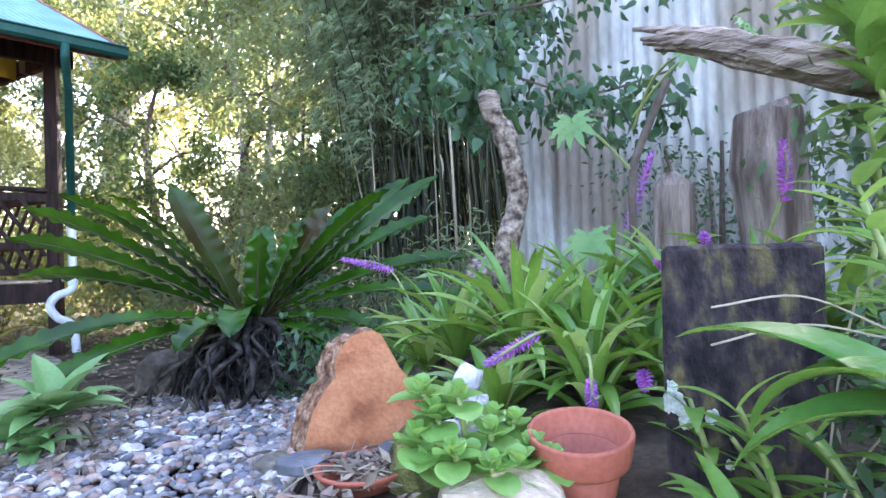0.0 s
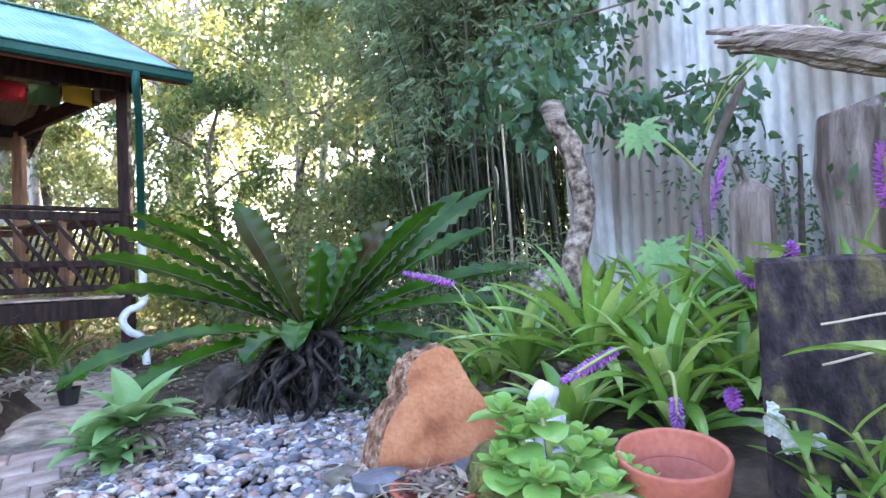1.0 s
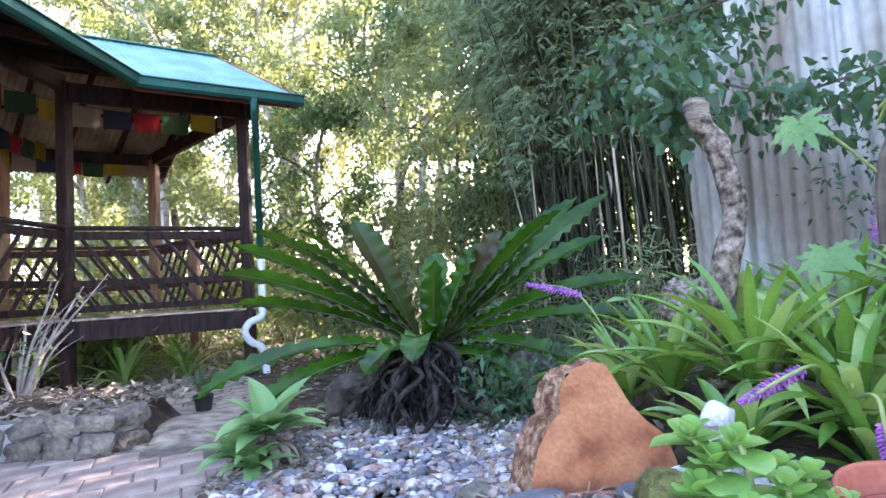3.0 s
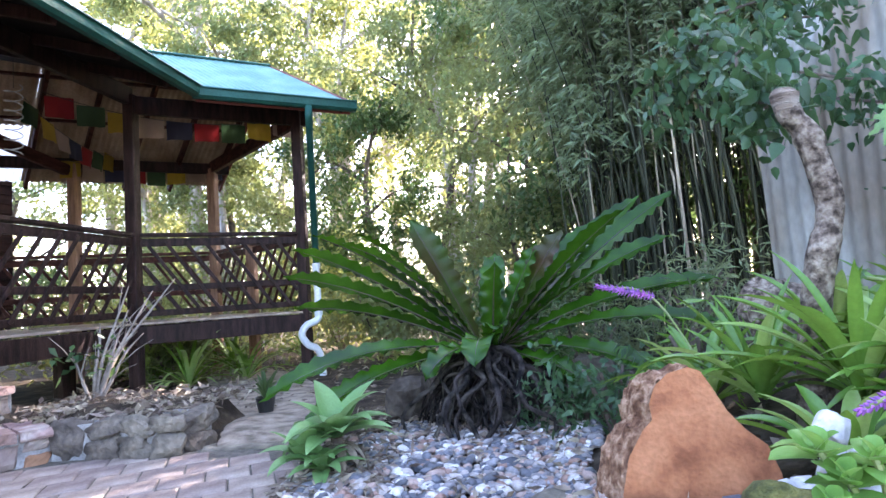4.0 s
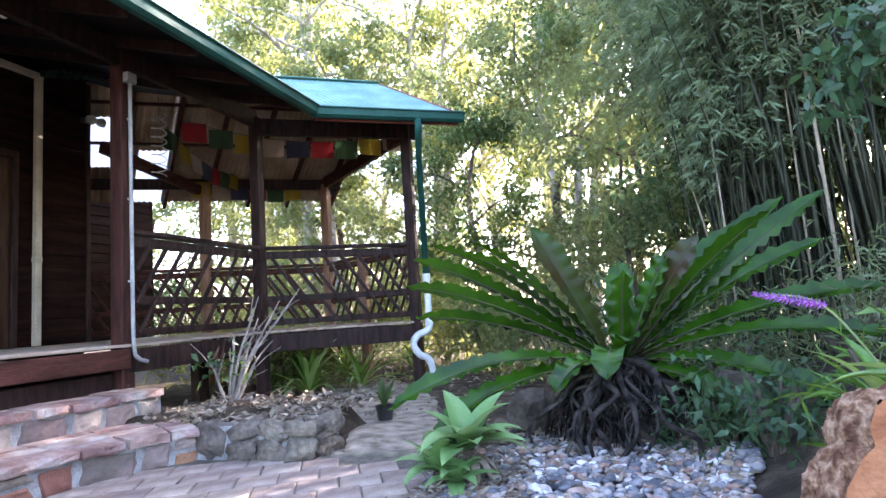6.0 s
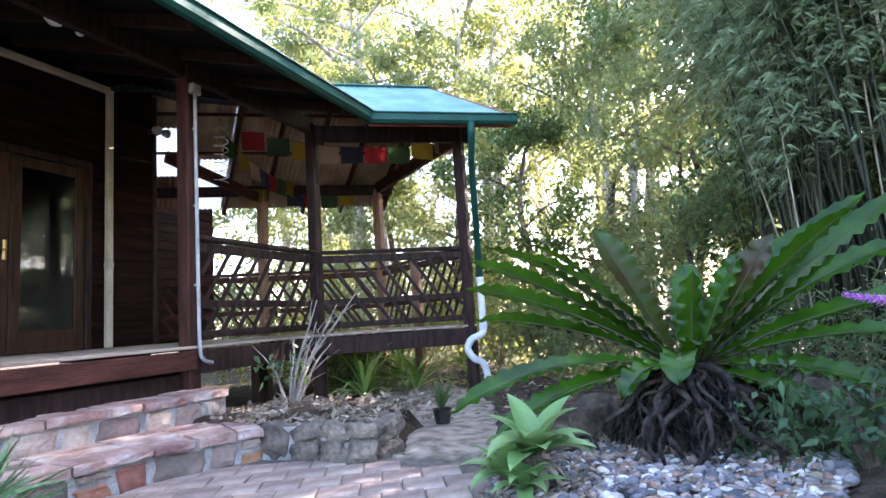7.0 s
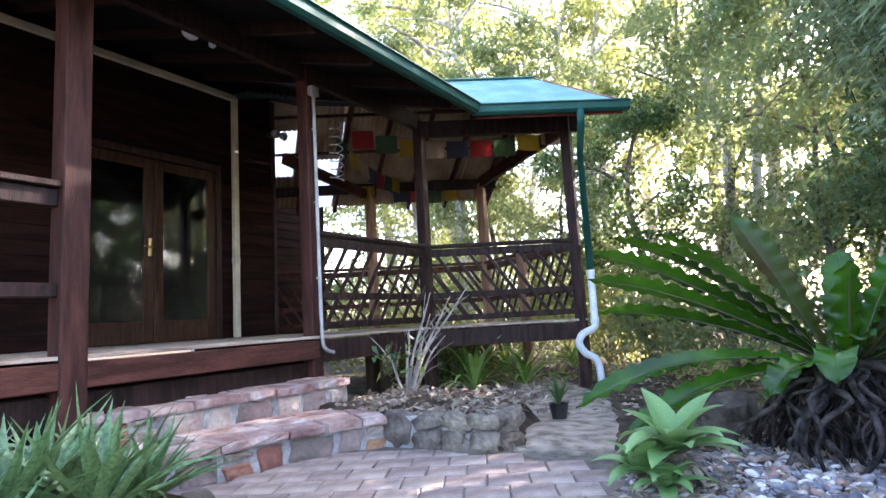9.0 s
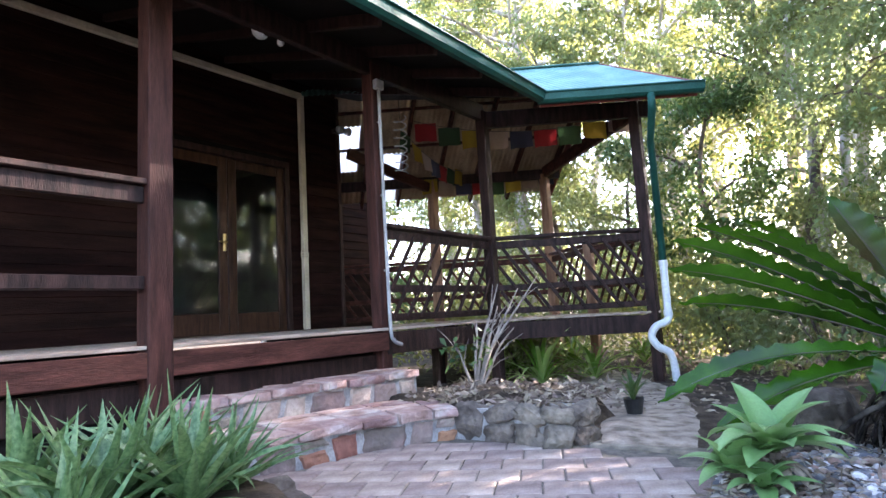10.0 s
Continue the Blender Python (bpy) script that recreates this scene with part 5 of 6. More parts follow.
flower_spike((0.8, 2.1, 0.55), (0.68, 2.35, 0.82), (0.475, 2.42, 0.875), 0.24, 0.026)
flower_spike((1.45, 1.75, 0.6), (1.52, 1.75, 0.92), (1.64, 1.74, 1.235), 0.3, 0.03)
flower_spike((1.05, 1.25, 0.6), (0.93, 1.05, 0.68), (0.79, 1.06, 0.612), 0.14, 0.02)
flower_spike((1.04, 1.1, 0.6), (1.01, 0.98, 0.62), (1.0, 0.95, 0.5), 0.08, 0.018)
flower_spike((1.15, 1.05, 0.55), (1.15, 0.99, 0.58), (1.13, 0.95, 0.555), 0.05, 0.022)
flower_spike((1.55, 1.1, 0.8), (1.52, 0.95, 1.02), (1.5, 0.93, 1.11), 0.14, 0.022)
flower_spike((1.45, 1.15, 0.7), (1.42, 1.13, 0.86), (1.4, 1.1, 0.9), 0.05, 0.022)
flower_spike((1.3, 1.5, 0.65), (1.42, 1.3, 0.8), (1.33, 1.22, 0.835), 0.16, 0.018, "fading greyish purple flower spike")


# ---- cane orchid plants, big strap leaf, lobed-leaf plant ----
def cane(points, n_leaf, ln, w, label, base_skip=0.3):
    o = thing("cane_plant", label, "plant", "cane plants")
    pts = curve(points, 6)
    part("cane", tube(pts, [0.008 - 0.004 * i / len(pts) for i in range(len(pts))], 7), STEM, o, smooth=True)
    for i in range(n_leaf):
        t = base_skip + (1 - base_skip) * i / max(1, n_leaf - 1)
        p = pts[min(len(pts) - 1, int(t * (len(pts) - 1)))]
        az = 200 + (70 if i % 2 else -70) + rnd(-35, 35)
        part("leaf", blade(ln * rnd(0.75, 1.1), w * rnd(1.1, 1.5), rnd(15, 65), rnd(15, 60), 9, 4, 0.25, shape="leaf"), ORCHID_LEAF, o, at=pose(p.x, p.y, p.z, 0, 0, az), smooth=True)


cane([(1.66, 0.68, 0.6), (1.62, 0.72, 1.0), (1.54, 0.74, 1.25), (1.48, 0.75, 1.42)], 20, 0.17, 0.042, "leafy orchid cane with glossy pale green leaves", 0.55)
cane([(1.74, 0.66, 0.6), (1.72, 0.7, 1.0), (1.64, 0.72, 1.25), (1.58, 0.7, 1.36)], 18, 0.17, 0.04, "leafy orchid cane with glossy pale green leaves", 0.5)
cane([(1.25, 0.3, 0.5), (1.22, 0.36, 0.65), (1.18, 0.38, 0.8), (1.15, 0.4, 0.92)], 14, 0.12, 0.028, "leafy orchid cane with glossy pale green leaves", 0.3)
cane([(1.5, 0.65, 0.5), (1.5, 0.66, 0.8), (1.46, 0.7, 0.98)], 12, 0.14, 0.028, "leafy orchid cane beside the sleeper", 0.3)
cane([(1.08, 0.62, 0.4), (1.07, 0.64, 0.5), (1.05, 0.66, 0.6)], 11, 0.11, 0.024, "young leafy cane beside the terracotta pot", 0.2)
cane([(1.16, 0.55, 0.38), (1.14, 0.6, 0.47), (1.1, 0.62, 0.54)], 11, 0.12, 0.024, "young leafy cane beside the terracotta pot", 0.1)
cane([(1.6, 0.85, 0.6), (1.62, 0.8, 0.95), (1.55, 0.75, 1.12)], 12, 0.14, 0.032, "leafy orchid cane near the stump", 0.2)
cane([(1.13, 0.52, 0.36), (1.1, 0.53, 0.5), (1.04, 0.52, 0.62)], 12, 0.12, 0.026, "young leafy cane before the sleeper", 0.15)
cane([(1.05, 0.42, 0.38), (1.02, 0.47, 0.45), (0.96, 0.5, 0.47)], 10, 0.13, 0.028, "young leafy cane at the bed's edge", 0.1)
cane([(1.2, 0.42, 0.36), (1.18, 0.46, 0.5), (1.14, 0.5, 0.58)], 10, 0.13, 0.026, "young leafy cane at the bed's edge", 0.1)


cane([(1.35, 0.45, 0.5), (1.36, 0.5, 0.7), (1.32, 0.52, 0.88)], 12, 0.13, 0.03, "leafy orchid cane beside the sleeper", 0.3)
cane([(1.45, 0.4, 0.6), (1.46, 0.45, 0.9), (1.4, 0.5, 1.1)], 14, 0.14, 0.034, "leafy orchid cane beside the sleeper", 0.3)


def big_leaf_plant():
    o = thing("strap_leaf_plant", "plant with broad glossy strap leaves before the sleeper", "plant", at=pose(1.06, 0.17, 0.62))
    for ln, w, el, dr, az in ((0.42, 0.1, 42, 60, 106), (0.27, 0.095, 20, 75, 138), (0.3, 0.09, 48, 125, 120), (0.3, 0.07, 50, 60, 60)):
        part("leaf", blade(ln, w, el, dr, 14, 6, 0.35, shape="leaf"), BIGLEAF, o, at=pose(0, 0, rnd(0.0, 0.08), 0, 0, az), smooth=True)
    part("old_bud", rock((0.02, 0.018, 0.035), 3.1, 0.3), BARKEDGE, o, "dry brown bud sheath", at=pose(-0.02, 0.06, 0.2))
    r = thing("aerial_roots", "pale thin aerial roots reaching over the sleeper", "roots")
    for a, b, c in (((1.17, 0.38, 0.745), (1.11, 0.47, 0.79), (1.0, 0.52, 0.775)), ((1.17, 0.38, 0.735), (1.1, 0.46, 0.75), (0.99, 0.51, 0.72)), ((1.19, 0.45, 0.8), (1.2, 0.5, 0.66), (1.18, 0.52, 0.45)), ((1.24, 0.45, 0.6), (1.2, 0.48, 0.52), (1.17, 0.5, 0.42))):
        part("root", tube(curve([a, b, c], 6), 0.0018, 5), DRYCULM, r)


big_leaf_plant()


def lobed_leaf(size):
    """A deeply cut leaf: narrow fingers either side of a midrib."""
    shapes = []
    for k, az in enumerate((0, 26, -26, 55, -55, 88, -88, 125, -125)):
        ln = size * (1.0 - 0.05 * k) * rnd(0.88, 1.05)
        shapes.append(moved(blade(ln, ln * 0.3, 8, 34, 8, 2, 0.2, 0.006, 4, "leaf"), pose(0.02 * size, 0, 0, 0, 0, az)))
    return joined(shapes)


def lobed_plant():
    o = thing("lobed_leaf_plant", "climbing plant with large deeply lobed pale green leaves", "plant", at=pose(1.45, 1.6, 0.5))
    part("stem", tube(curve([(0.05, 0, 0), (0.04, 0.02, 0.35), (0.03, 0, 0.62), (0.06, -0.02, 0.75), (0.12, -0.1, 0.95)], 5), 0.014, 8), DARKBARK, o)
    for dst, s, az, tilt in (((-0.2, -0.02, 0.82), 0.13, 230, 35), ((-0.17, -0.05, 0.42), 0.14, 225, 25), ((0.02, -0.12, 0.36), 0.16, 250, 40), ((0.06, -0.32, 0.98), 0.1, 240, 30), ((0.2, -0.38, 1.02), 0.09, 300, 30), ((-0.3, 0.1, 0.36), 0.08, 170, 30)):
        stalk = part("leaf_stalk", tube(curve([(0.04, 0, dst[2] - 0.18), (dst[0] * 0.5, dst[1] * 0.5, dst[2] - 0.05), dst], 4), 0.005, 6), STEM, o)
        part("leaf", lobed_leaf(s), AGAVE_LEAF, stalk, at=pose(*dst, 0, tilt + 32, az), smooth=True)


lobed_plant()


# ---- succulent rosettes ----
def agave():
    o = thing("soft_agave", "pale green soft-leaved agave rosettes in leaf litter", "agave", at=pose(-0.82, 2.62, 0.1))
    for hx, hy, hz, count, s in ((0, 0, 0.11, 18, 0.34), (-0.13, -0.1, 0.03, 13, 0.25), (-0.02, -0.17, 0.0, 11, 0.2)):
        part("stem", tube([(hx * 0.7, hy * 0.7, -0.08), (hx, hy, hz)], [0.035, 0.03], 8), DARKBARK, o)
        for i in range(count):
            az, el = i * 137.5 + hx * 400, 72 - 62 * i / count
            part("leaf", blade(s * rnd(0.8, 1.1), s * 0.4, el, rnd(35, 85), 10, 4, 0.35, shape="leaf"), AGAVE_LEAF, o, at=pose(hx, hy, hz, 0, 0, az), smooth=True)
    for i in range(12):
        az = i * 30
        part("dead_leaf", blade(0.2, 0.05, -5, 70, 8, 3, 0.6, shape="leaf"), LITTER, o, "withered grey brown leaf", at=pose(0, 0, 0.08, 0, 0, az), smooth=True)


agave()


def aloe(x, y, z, s, count, label):
    o = thing("aloe", label, "aloe", "aloes", at=pose(x, y, z))
    for i in range(count):
        az, el = i * 137.5, 84 - 66 * i / count
        part("leaf", blade(s * rnd(0.7, 1.15), rnd(0.06, 0.082) * s / 0.45, el + rnd(-16, 8), rnd(-10, 75), 12, 4, 0.55, shape="taper", twist=rnd(-0.7, 0.7)), ALOE_LEAF, o, at=pose(0.02 * math.cos(radians(az)), 0.02 * math.sin(radians(az)), 0, 0, 0, az), smooth=True)


for x, y, s, c in ((-2.75, 0.75, 0.56, 26), (-2.62, 1.02, 0.5, 24), (-2.55, 0.55, 0.45, 20), (-2.95, 0.95, 0.5, 20), (-2.72, 1.25, 0.4, 18), (-2.35, 0.5, 0.36, 16), (-3.05, 1.2, 0.45, 18), (-3.1, 0.6, 0.5, 18)):
    aloe(x, y, 0.16 if x < -2.4 else 0.12, s, c + 16, "speckled grey-green aloe rosette in a crowded clump")
part_bed = part("aloe_bed_soil", rock((0.75, 0.75, 0.16), 2.2, 0.2, 3), SOIL, None, at=pose(-2.85, 0.75, 0.02), smooth=True)
tagged(part_bed, "raised soil bed under the aloes", "soil", kind="structure")
for x, y, s in ((-2.62, 1.5, 0.1), (-2.45, 1.25, 0.11), (-2.9, 1.62, 0.09), (-2.25, 0.95, 0.1)):
    tagged(part("edge_rock", rock((s, s, s * 0.7), x * 5 + y, 0.3), WALLROCK, None, at=pose(x, y, 0.03)), "rounded grey brown rock edging the aloe bed", "rock", "edging rocks")


def under_deck():
    p = thing("black_pot", "small black plastic pot with a leafy plant", "potted plant", at=pose(-2.1, 4.5, ground_z(-2.1, 4.5)) @ Matrix.Scale(0.75, 4))
    part("pot", lathe([(0.08, 0), (0.11, 0.16), (0.12, 0.17), (0.105, 0.16), (0.08, 0.12)], 18), BLACK, p)
    for i in range(16):
        part("leaf", blade(rnd(0.25, 0.45), 0.04, rnd(50, 88), rnd(10, 60), 8, 3, 0.4), DARK_LEAF, p, at=pose(0, 0, 0.13, 0, 0, i * 137), smooth=True)
    for x, y, s in ((-3.75, 6.0, 0.85), (-3.3, 6.5, 0.75), (-4.45, 6.2, 0.8), (-4.6, 6.9, 0.75), (-4.2, 7.8, 0.7), (-5.0, 8.1, 0.8), (-5.6, 7.2, 0.8), (-3.4, 8.6, 0.6)):
        o = thing("strappy_plant", "sunlit yellow-green strap-leaved plant under the deck", "plant", "strappy plants", at=pose(x, y, ground_z(x, y)))
        for i in range(26):
            part("leaf", blade(s * rnd(0.7, 1.2), 0.05, rnd(35, 85), rnd(30, 90), 8, 3, 0.4), RNG.choice((STRAP, STRAP_PALE)), o, at=pose(0, 0, 0, 0, 0, i * 137.5), smooth=True)
    t = thing("bare_bush", "leafless grey twiggy bush growing beside the deck", "bush", at=pose(-3.3, 4.0, 0.12))
    for i, (dx, dy, h) in enumerate(((0.1, 0.3, 1.0), (0.25, 0.4, 0.95), (0.4, 0.5, 1.05), (-0.1, 0.2, 0.7), (0.3, 0.2, 0.6), (-0.3, 0.1, 0.5), (0.05, 0.35, 0.8))):
        pts = curve([(0, 0, 0), (dx * 0.3 + rnd(-0.05, 0.05), dy * 0.3, h * 0.4), (dx * 0.7, dy * 0.7 + rnd(-0.05, 0.05), h * 0.75), (dx, dy, h)], 4)
        b = part("branch", tube(pts, [0.016 * (1 - j / 13) + 0.003 for j in range(len(pts))], 6), TWIG, t, smooth=True)
        for k in range(3):
            q = pts[4 + 2 * k]
            e = q + Vector((rnd(-0.2, 0.25), rnd(-0.1, 0.2), rnd(0.1, 0.3)))
            part("twig", tube([q, (q + e) / 2 + Vector((0, 0, 0.02)), e], [0.005, 0.004, 0.002], 5), TWIG, b)
    sprig = np.array([(0.0, 0.0, 0.45), (-0.2, 0.0, 0.5), (-0.3, 0.05, 0.42), (0.05, 0.1, 0.5)] * 8) + np.random.normal(size=(32, 3)) * 0.08
    cloud_part("young_leaves", leaf_cloud(sprig, np.random.normal(size=(32, 3)) * [1, 1, 0.4], np.full(32, 0.09), np.full(32, 0.05)), VINE_LEAF, t, "a few small green leaves")


under_deck()


# ---- bamboo thicket ----
def bamboo():
    o = thing("bamboo_clump", "dense thicket of dark green bamboo culms with feathery leaves", "bamboo")
    green, dry = [], []
    lp, lw = [], []
    for i in range(295):
        t = rnd(0, 1)
        x, y = 0.85 + 2.2 * t + rnd(-0.3, 0.3), 5.0 - 0.7 * t + rnd(0.0, 1.5)
        z = ground_z(x, y)
        h = rnd(3.5, 6.5)
        lx, ly = -0.1 * rnd(0, 1) - 0.1 * t + rnd(-0.14, 0.12), rnd(-0.16, 0.10)
        pts = [Vector((x + lx * h * s ** 1.7, y + ly * h * s ** 1.8, z + h * s * (1 - 0.1 * s))) for s in (0, 0.15, 0.3, 0.45, 0.6, 0.75, 0.9, 1.0)]
        r = rnd(0.008, 0.019)
        (dry if rnd(0, 1) < 0.07 else green).append(tube(pts, [r * (1 - 0.75 * s) for s in (0, 0.15, 0.3, 0.45, 0.6, 0.75, 0.9, 1.0)], 6, False))
        for k in range(24):
            s = rnd(0.3, 1.0) ** 0.7
            if s < 0.55 and rnd(0, 1) < (0.1 if t < 0.35 else 0.5):
                continue
            f = min(6, int(s * 7))
            p = pts[f].lerp(pts[f + 1], rnd(0, 1))
            a = rnd(0, 2 * math.pi)
            tip = p + Vector((math.cos(a), math.sin(a) - 0.35, rnd(-0.2, 0.35))) * rnd(0.15, 0.65)
            for j in range(3):
                q = p.lerp(tip, 0.3 + 0.35 * j) + Vector((rnd(-0.06, 0.06), rnd(-0.06, 0.06), rnd(-0.06, 0.04)))
                b = a + rnd(-0.7, 0.7)
                for e in range(5):
                    c = b + (e - 2) * 0.42
                    lp.append(q + Vector((0, 0, rnd(-0.015, 0.015))))
                    lw.append((math.cos(c) + rnd(-0.3, 0.3), math.sin(c) + rnd(-0.3, 0.3), rnd(-0.8, 0.15)))
    for shape in green:
        part("culm", shape, CULM, o, smooth=True)
    for shape in dry:
        part("culm", shape, DRYCULM, o, "dead straw-coloured culm", smooth=True)
    n = len(lp)
    cloud_part("foliage", leaf_cloud(lp, lw, np.random.uniform(0.07, 0.14, n), np.random.uniform(0.012, 0.021, n), 0.25), BAMBOO_LEAF, o, "narrow drooping bamboo leaves")
    s = part("culm_sheath", blade(0.2, 0.05, -80, 10, 8, 3, 0.6, shape="leaf"), DRYCULM, o, "hanging dry culm sheath", at=pose(1.26, 4.15, 1.68), smooth=True)


bamboo()


# ---- trees, shrubs and vine ----
def tree(x, y, h, spread, mat, bark, leaves, size, label, low=0.35, trunk_r=0.12, name="tree", forks=6, clump=0.55):
    o = thing(name, label, "tree", "background trees")
    z = ground_z(x, y)
    bend = [Vector((x, y, z - 0.1))]
    for s in (0.2, 0.4, 0.6, 0.8, 1.0):
        bend.append(Vector((x + rnd(-0.12, 0.12) * h * s * 0.6, y + rnd(-0.12, 0.12) * h * s * 0.6, z + h * s * 0.92)))
    pts = curve(bend, 3)
    part("trunk", tube(pts, [trunk_r * (1 - 0.85 * i / len(pts)) for i in range(len(pts))], 9, jitter=0.06), bark, o, smooth=True)
    cents = []
    for k in range(forks):
        s = low + (0.95 - low) * (k + rnd(0, 0.8)) / forks
        p = pts[int(s * (len(pts) - 1))]
        a = k * 2.4 + rnd(-0.5, 0.5)
        e = p + Vector((math.cos(a), math.sin(a), rnd(0.1, 0.7))) * spread * rnd(0.6, 1.05)
        mid = p.lerp(e, 0.5) + Vector((0, 0, rnd(0, 0.25)))
        part("limb", tube(curve([p, mid, e], 3), [trunk_r * 0.4 * (1 - 0.13 * i) for i in range(7)], 6), bark, o, smooth=True)
        for q in range(7):
            cents.append(p.lerp(e, rnd(0.35, 1.1)) + Vector((rnd(-1, 1), rnd(-1, 1), rnd(-0.8, 0.8))) * spread * 0.42)
    cents += [pts[-1] + Vector((rnd(-1, 1), rnd(-1, 1), rnd(-0.7, 0.5))) * spread * 0.5 for q in range(6)]
    c = np.array([tuple(v) for v in cents])
    idx = np.random.randint(0, len(c), leaves)
    rad = clump * np.random.uniform(0.6, 1.3, len(c))[idx][:, None]
    pos = c[idx] + np.random.normal(size=(leaves, 3)) * rad * 0.42 * [1, 1, 0.7]
    ways = np.random.normal(size=(leaves, 3)) + [0, 0, -0.2]
    cloud_part("crown", leaf_cloud(pos, ways, np.random.uniform(0.7, 1.3, leaves) * size, np.random.uniform(0.35, 0.55, leaves) * size, 0.2), mat, o)
    return o


GREEN = "leafy green tree with a loose sunlit crown"
YELLOW = "tall tree with light yellow-green sunlit leaves"
GUM = "tall pale-barked gum tree with a thin crown"
TREES = (
    (-1.2, 9.6, 6.5, 1.7, TREE_LEAF, DARKBARK, 9000, 0.10, GREEN, 0.2, 0.09),
    (-2.6, 10.2, 5.0, 1.6, DARK_LEAF, DARKBARK, 9000, 0.12, "dense dark green leafy tree", 0.15, 0.1),
    (0.2, 8.8, 6.5, 1.5, TREE_LEAF, DARKBARK, 14000, 0.10, GREEN, 0.15, 0.07),
    (-0.6, 11.8, 8.5, 2.0, YELLOW_LEAF, GUMBARK, 9000, 0.12, YELLOW, 0.25, 0.14),
    (-3.6, 12.5, 8.5, 2.2, YELLOW_LEAF, GUMBARK, 8000, 0.13, YELLOW, 0.4, 0.15),
    (1.6, 9.2, 7.5, 1.8, TREE_LEAF, DARKBARK, 15000, 0.11, GREEN, 0.12, 0.09),
    (3.2, 8.0, 7.0, 1.9, DARK_LEAF, DARKBARK, 10000, 0.11, "dense dark green leafy tree", 0.1, 0.1),
    (-6.2, 11.8, 6.5, 1.9, TREE_LEAF, DARKBARK, 8000, 0.13, GREEN, 0.2, 0.1),
    (-8.8, 12.5, 7.5, 2.2, YELLOW_LEAF, GUMBARK, 8000, 0.15, YELLOW, 0.3, 0.16),
    (-5.0, 15.0, 11.5, 2.6, YELLOW_LEAF, GUMBARK, 6000, 0.16, GUM, 0.5, 0.24),
    (-9.8, 15.5, 12.5, 2.6, YELLOW_LEAF, GUMBARK, 6000, 0.16, GUM, 0.5, 0.24),
    (-1.8, 15.5, 11.0, 2.6, TREE_LEAF, GUMBARK, 9000, 0.16, GUM, 0.35, 0.2),
    (1.2, 14.0, 10.5, 2.6, YELLOW_LEAF, GUMBARK, 10000, 0.15, YELLOW, 0.25, 0.18),
    (4.0, 11.5, 10.0, 2.6, DARK_LEAF, DARKBARK, 9000, 0.15, "dense dark green leafy tree", 0.2, 0.16),
    (-12.5, 12.0, 7.0, 2.2, TREE_LEAF, DARKBARK, 7000, 0.15, GREEN, 0.2, 0.12),
    # added, with thicker crowns beside it, to keep low sun off the paving
    (1.0, 7.9, 5.5, 1.4, DARK_LEAF, DARKBARK, 11000, 0.09, "dense dark green leafy tree", 0.15, 0.07),
    (0.1, 7.4, 4.0, 1.1, TREE_LEAF, DARKBARK, 9000, 0.08, GREEN, 0.15, 0.05),
    (-6.0, 10.9, 9.5, 2.2, TREE_LEAF, GUMBARK, 8000, 0.13, GUM, 0.4, 0.13),
    (-8.2, 13.2, 12.5, 2.6, YELLOW_LEAF, GUMBARK, 8000, 0.16, GUM, 0.45, 0.2),
    (-4.0, 11.8, 10.0, 2.2, TREE_LEAF, GUMBARK, 8000, 0.13, GUM, 0.4, 0.14),
    (-11.5, 14.5, 12.5, 2.8, TREE_LEAF, GUMBARK, 8000, 0.17, GUM, 0.4, 0.2),
    (-7.15, 12.0, 11.0, 2.4, YELLOW_LEAF, GUMBARK, 4000, 0.14, "tall forked gum tree with a pale grey trunk", 0.5, 0.2),
    (-0.98, 9.5, 8.5, 1.2, YELLOW_LEAF, GUMBARK, 3000, 0.11, "slender pale-trunked tree behind the fern", 0.6, 0.11),
    (-0.7, 9.7, 8.0, 1.2, TREE_LEAF, GUMBARK, 3000, 0.11, "slender pale-trunked tree behind the fern", 0.6, 0.1),
    (-6.6, 12.6, 4.6, 1.9, TREE_LEAF, DARKBARK, 9000, 0.12, "low dense leafy tree behind the deck", 0.12, 0.08),
    (-9.4, 13.6, 5.0, 2.2, TREE_LEAF, DARKBARK, 7000, 0.13, "low dense leafy tree behind the deck", 0.12, 0.09),
    (-4.2, 10.6, 4.0, 1.4, TREE_LEAF, DARKBARK, 6000, 0.10, "low dense leafy tree behind the deck", 0.12, 0.08),
    (5.0, 4.6, 8.0, 2.2, DARK_LEAF, DARKBARK, 12000, 0.13, "dense dark green tree beyond the iron fence", 0.2, 0.14),
)
for row in TREES:
    tree(*row[:6], int(row[6] * 0.86), *row[7:])
for k in range(11):
    a = radians(78 - k * 11)
    d = 19 + 4 * (k % 2)
    tree(-d * math.sin(a), d * math.cos(a), 11 + 2 * ((k * 7) % 3), 3.2, TREE_LEAF if k % 2 else YELLOW_LEAF, GUMBARK, 5000, 0.2, "distant leafy tree closing the view", 0.12, 0.22, clump=1.0)


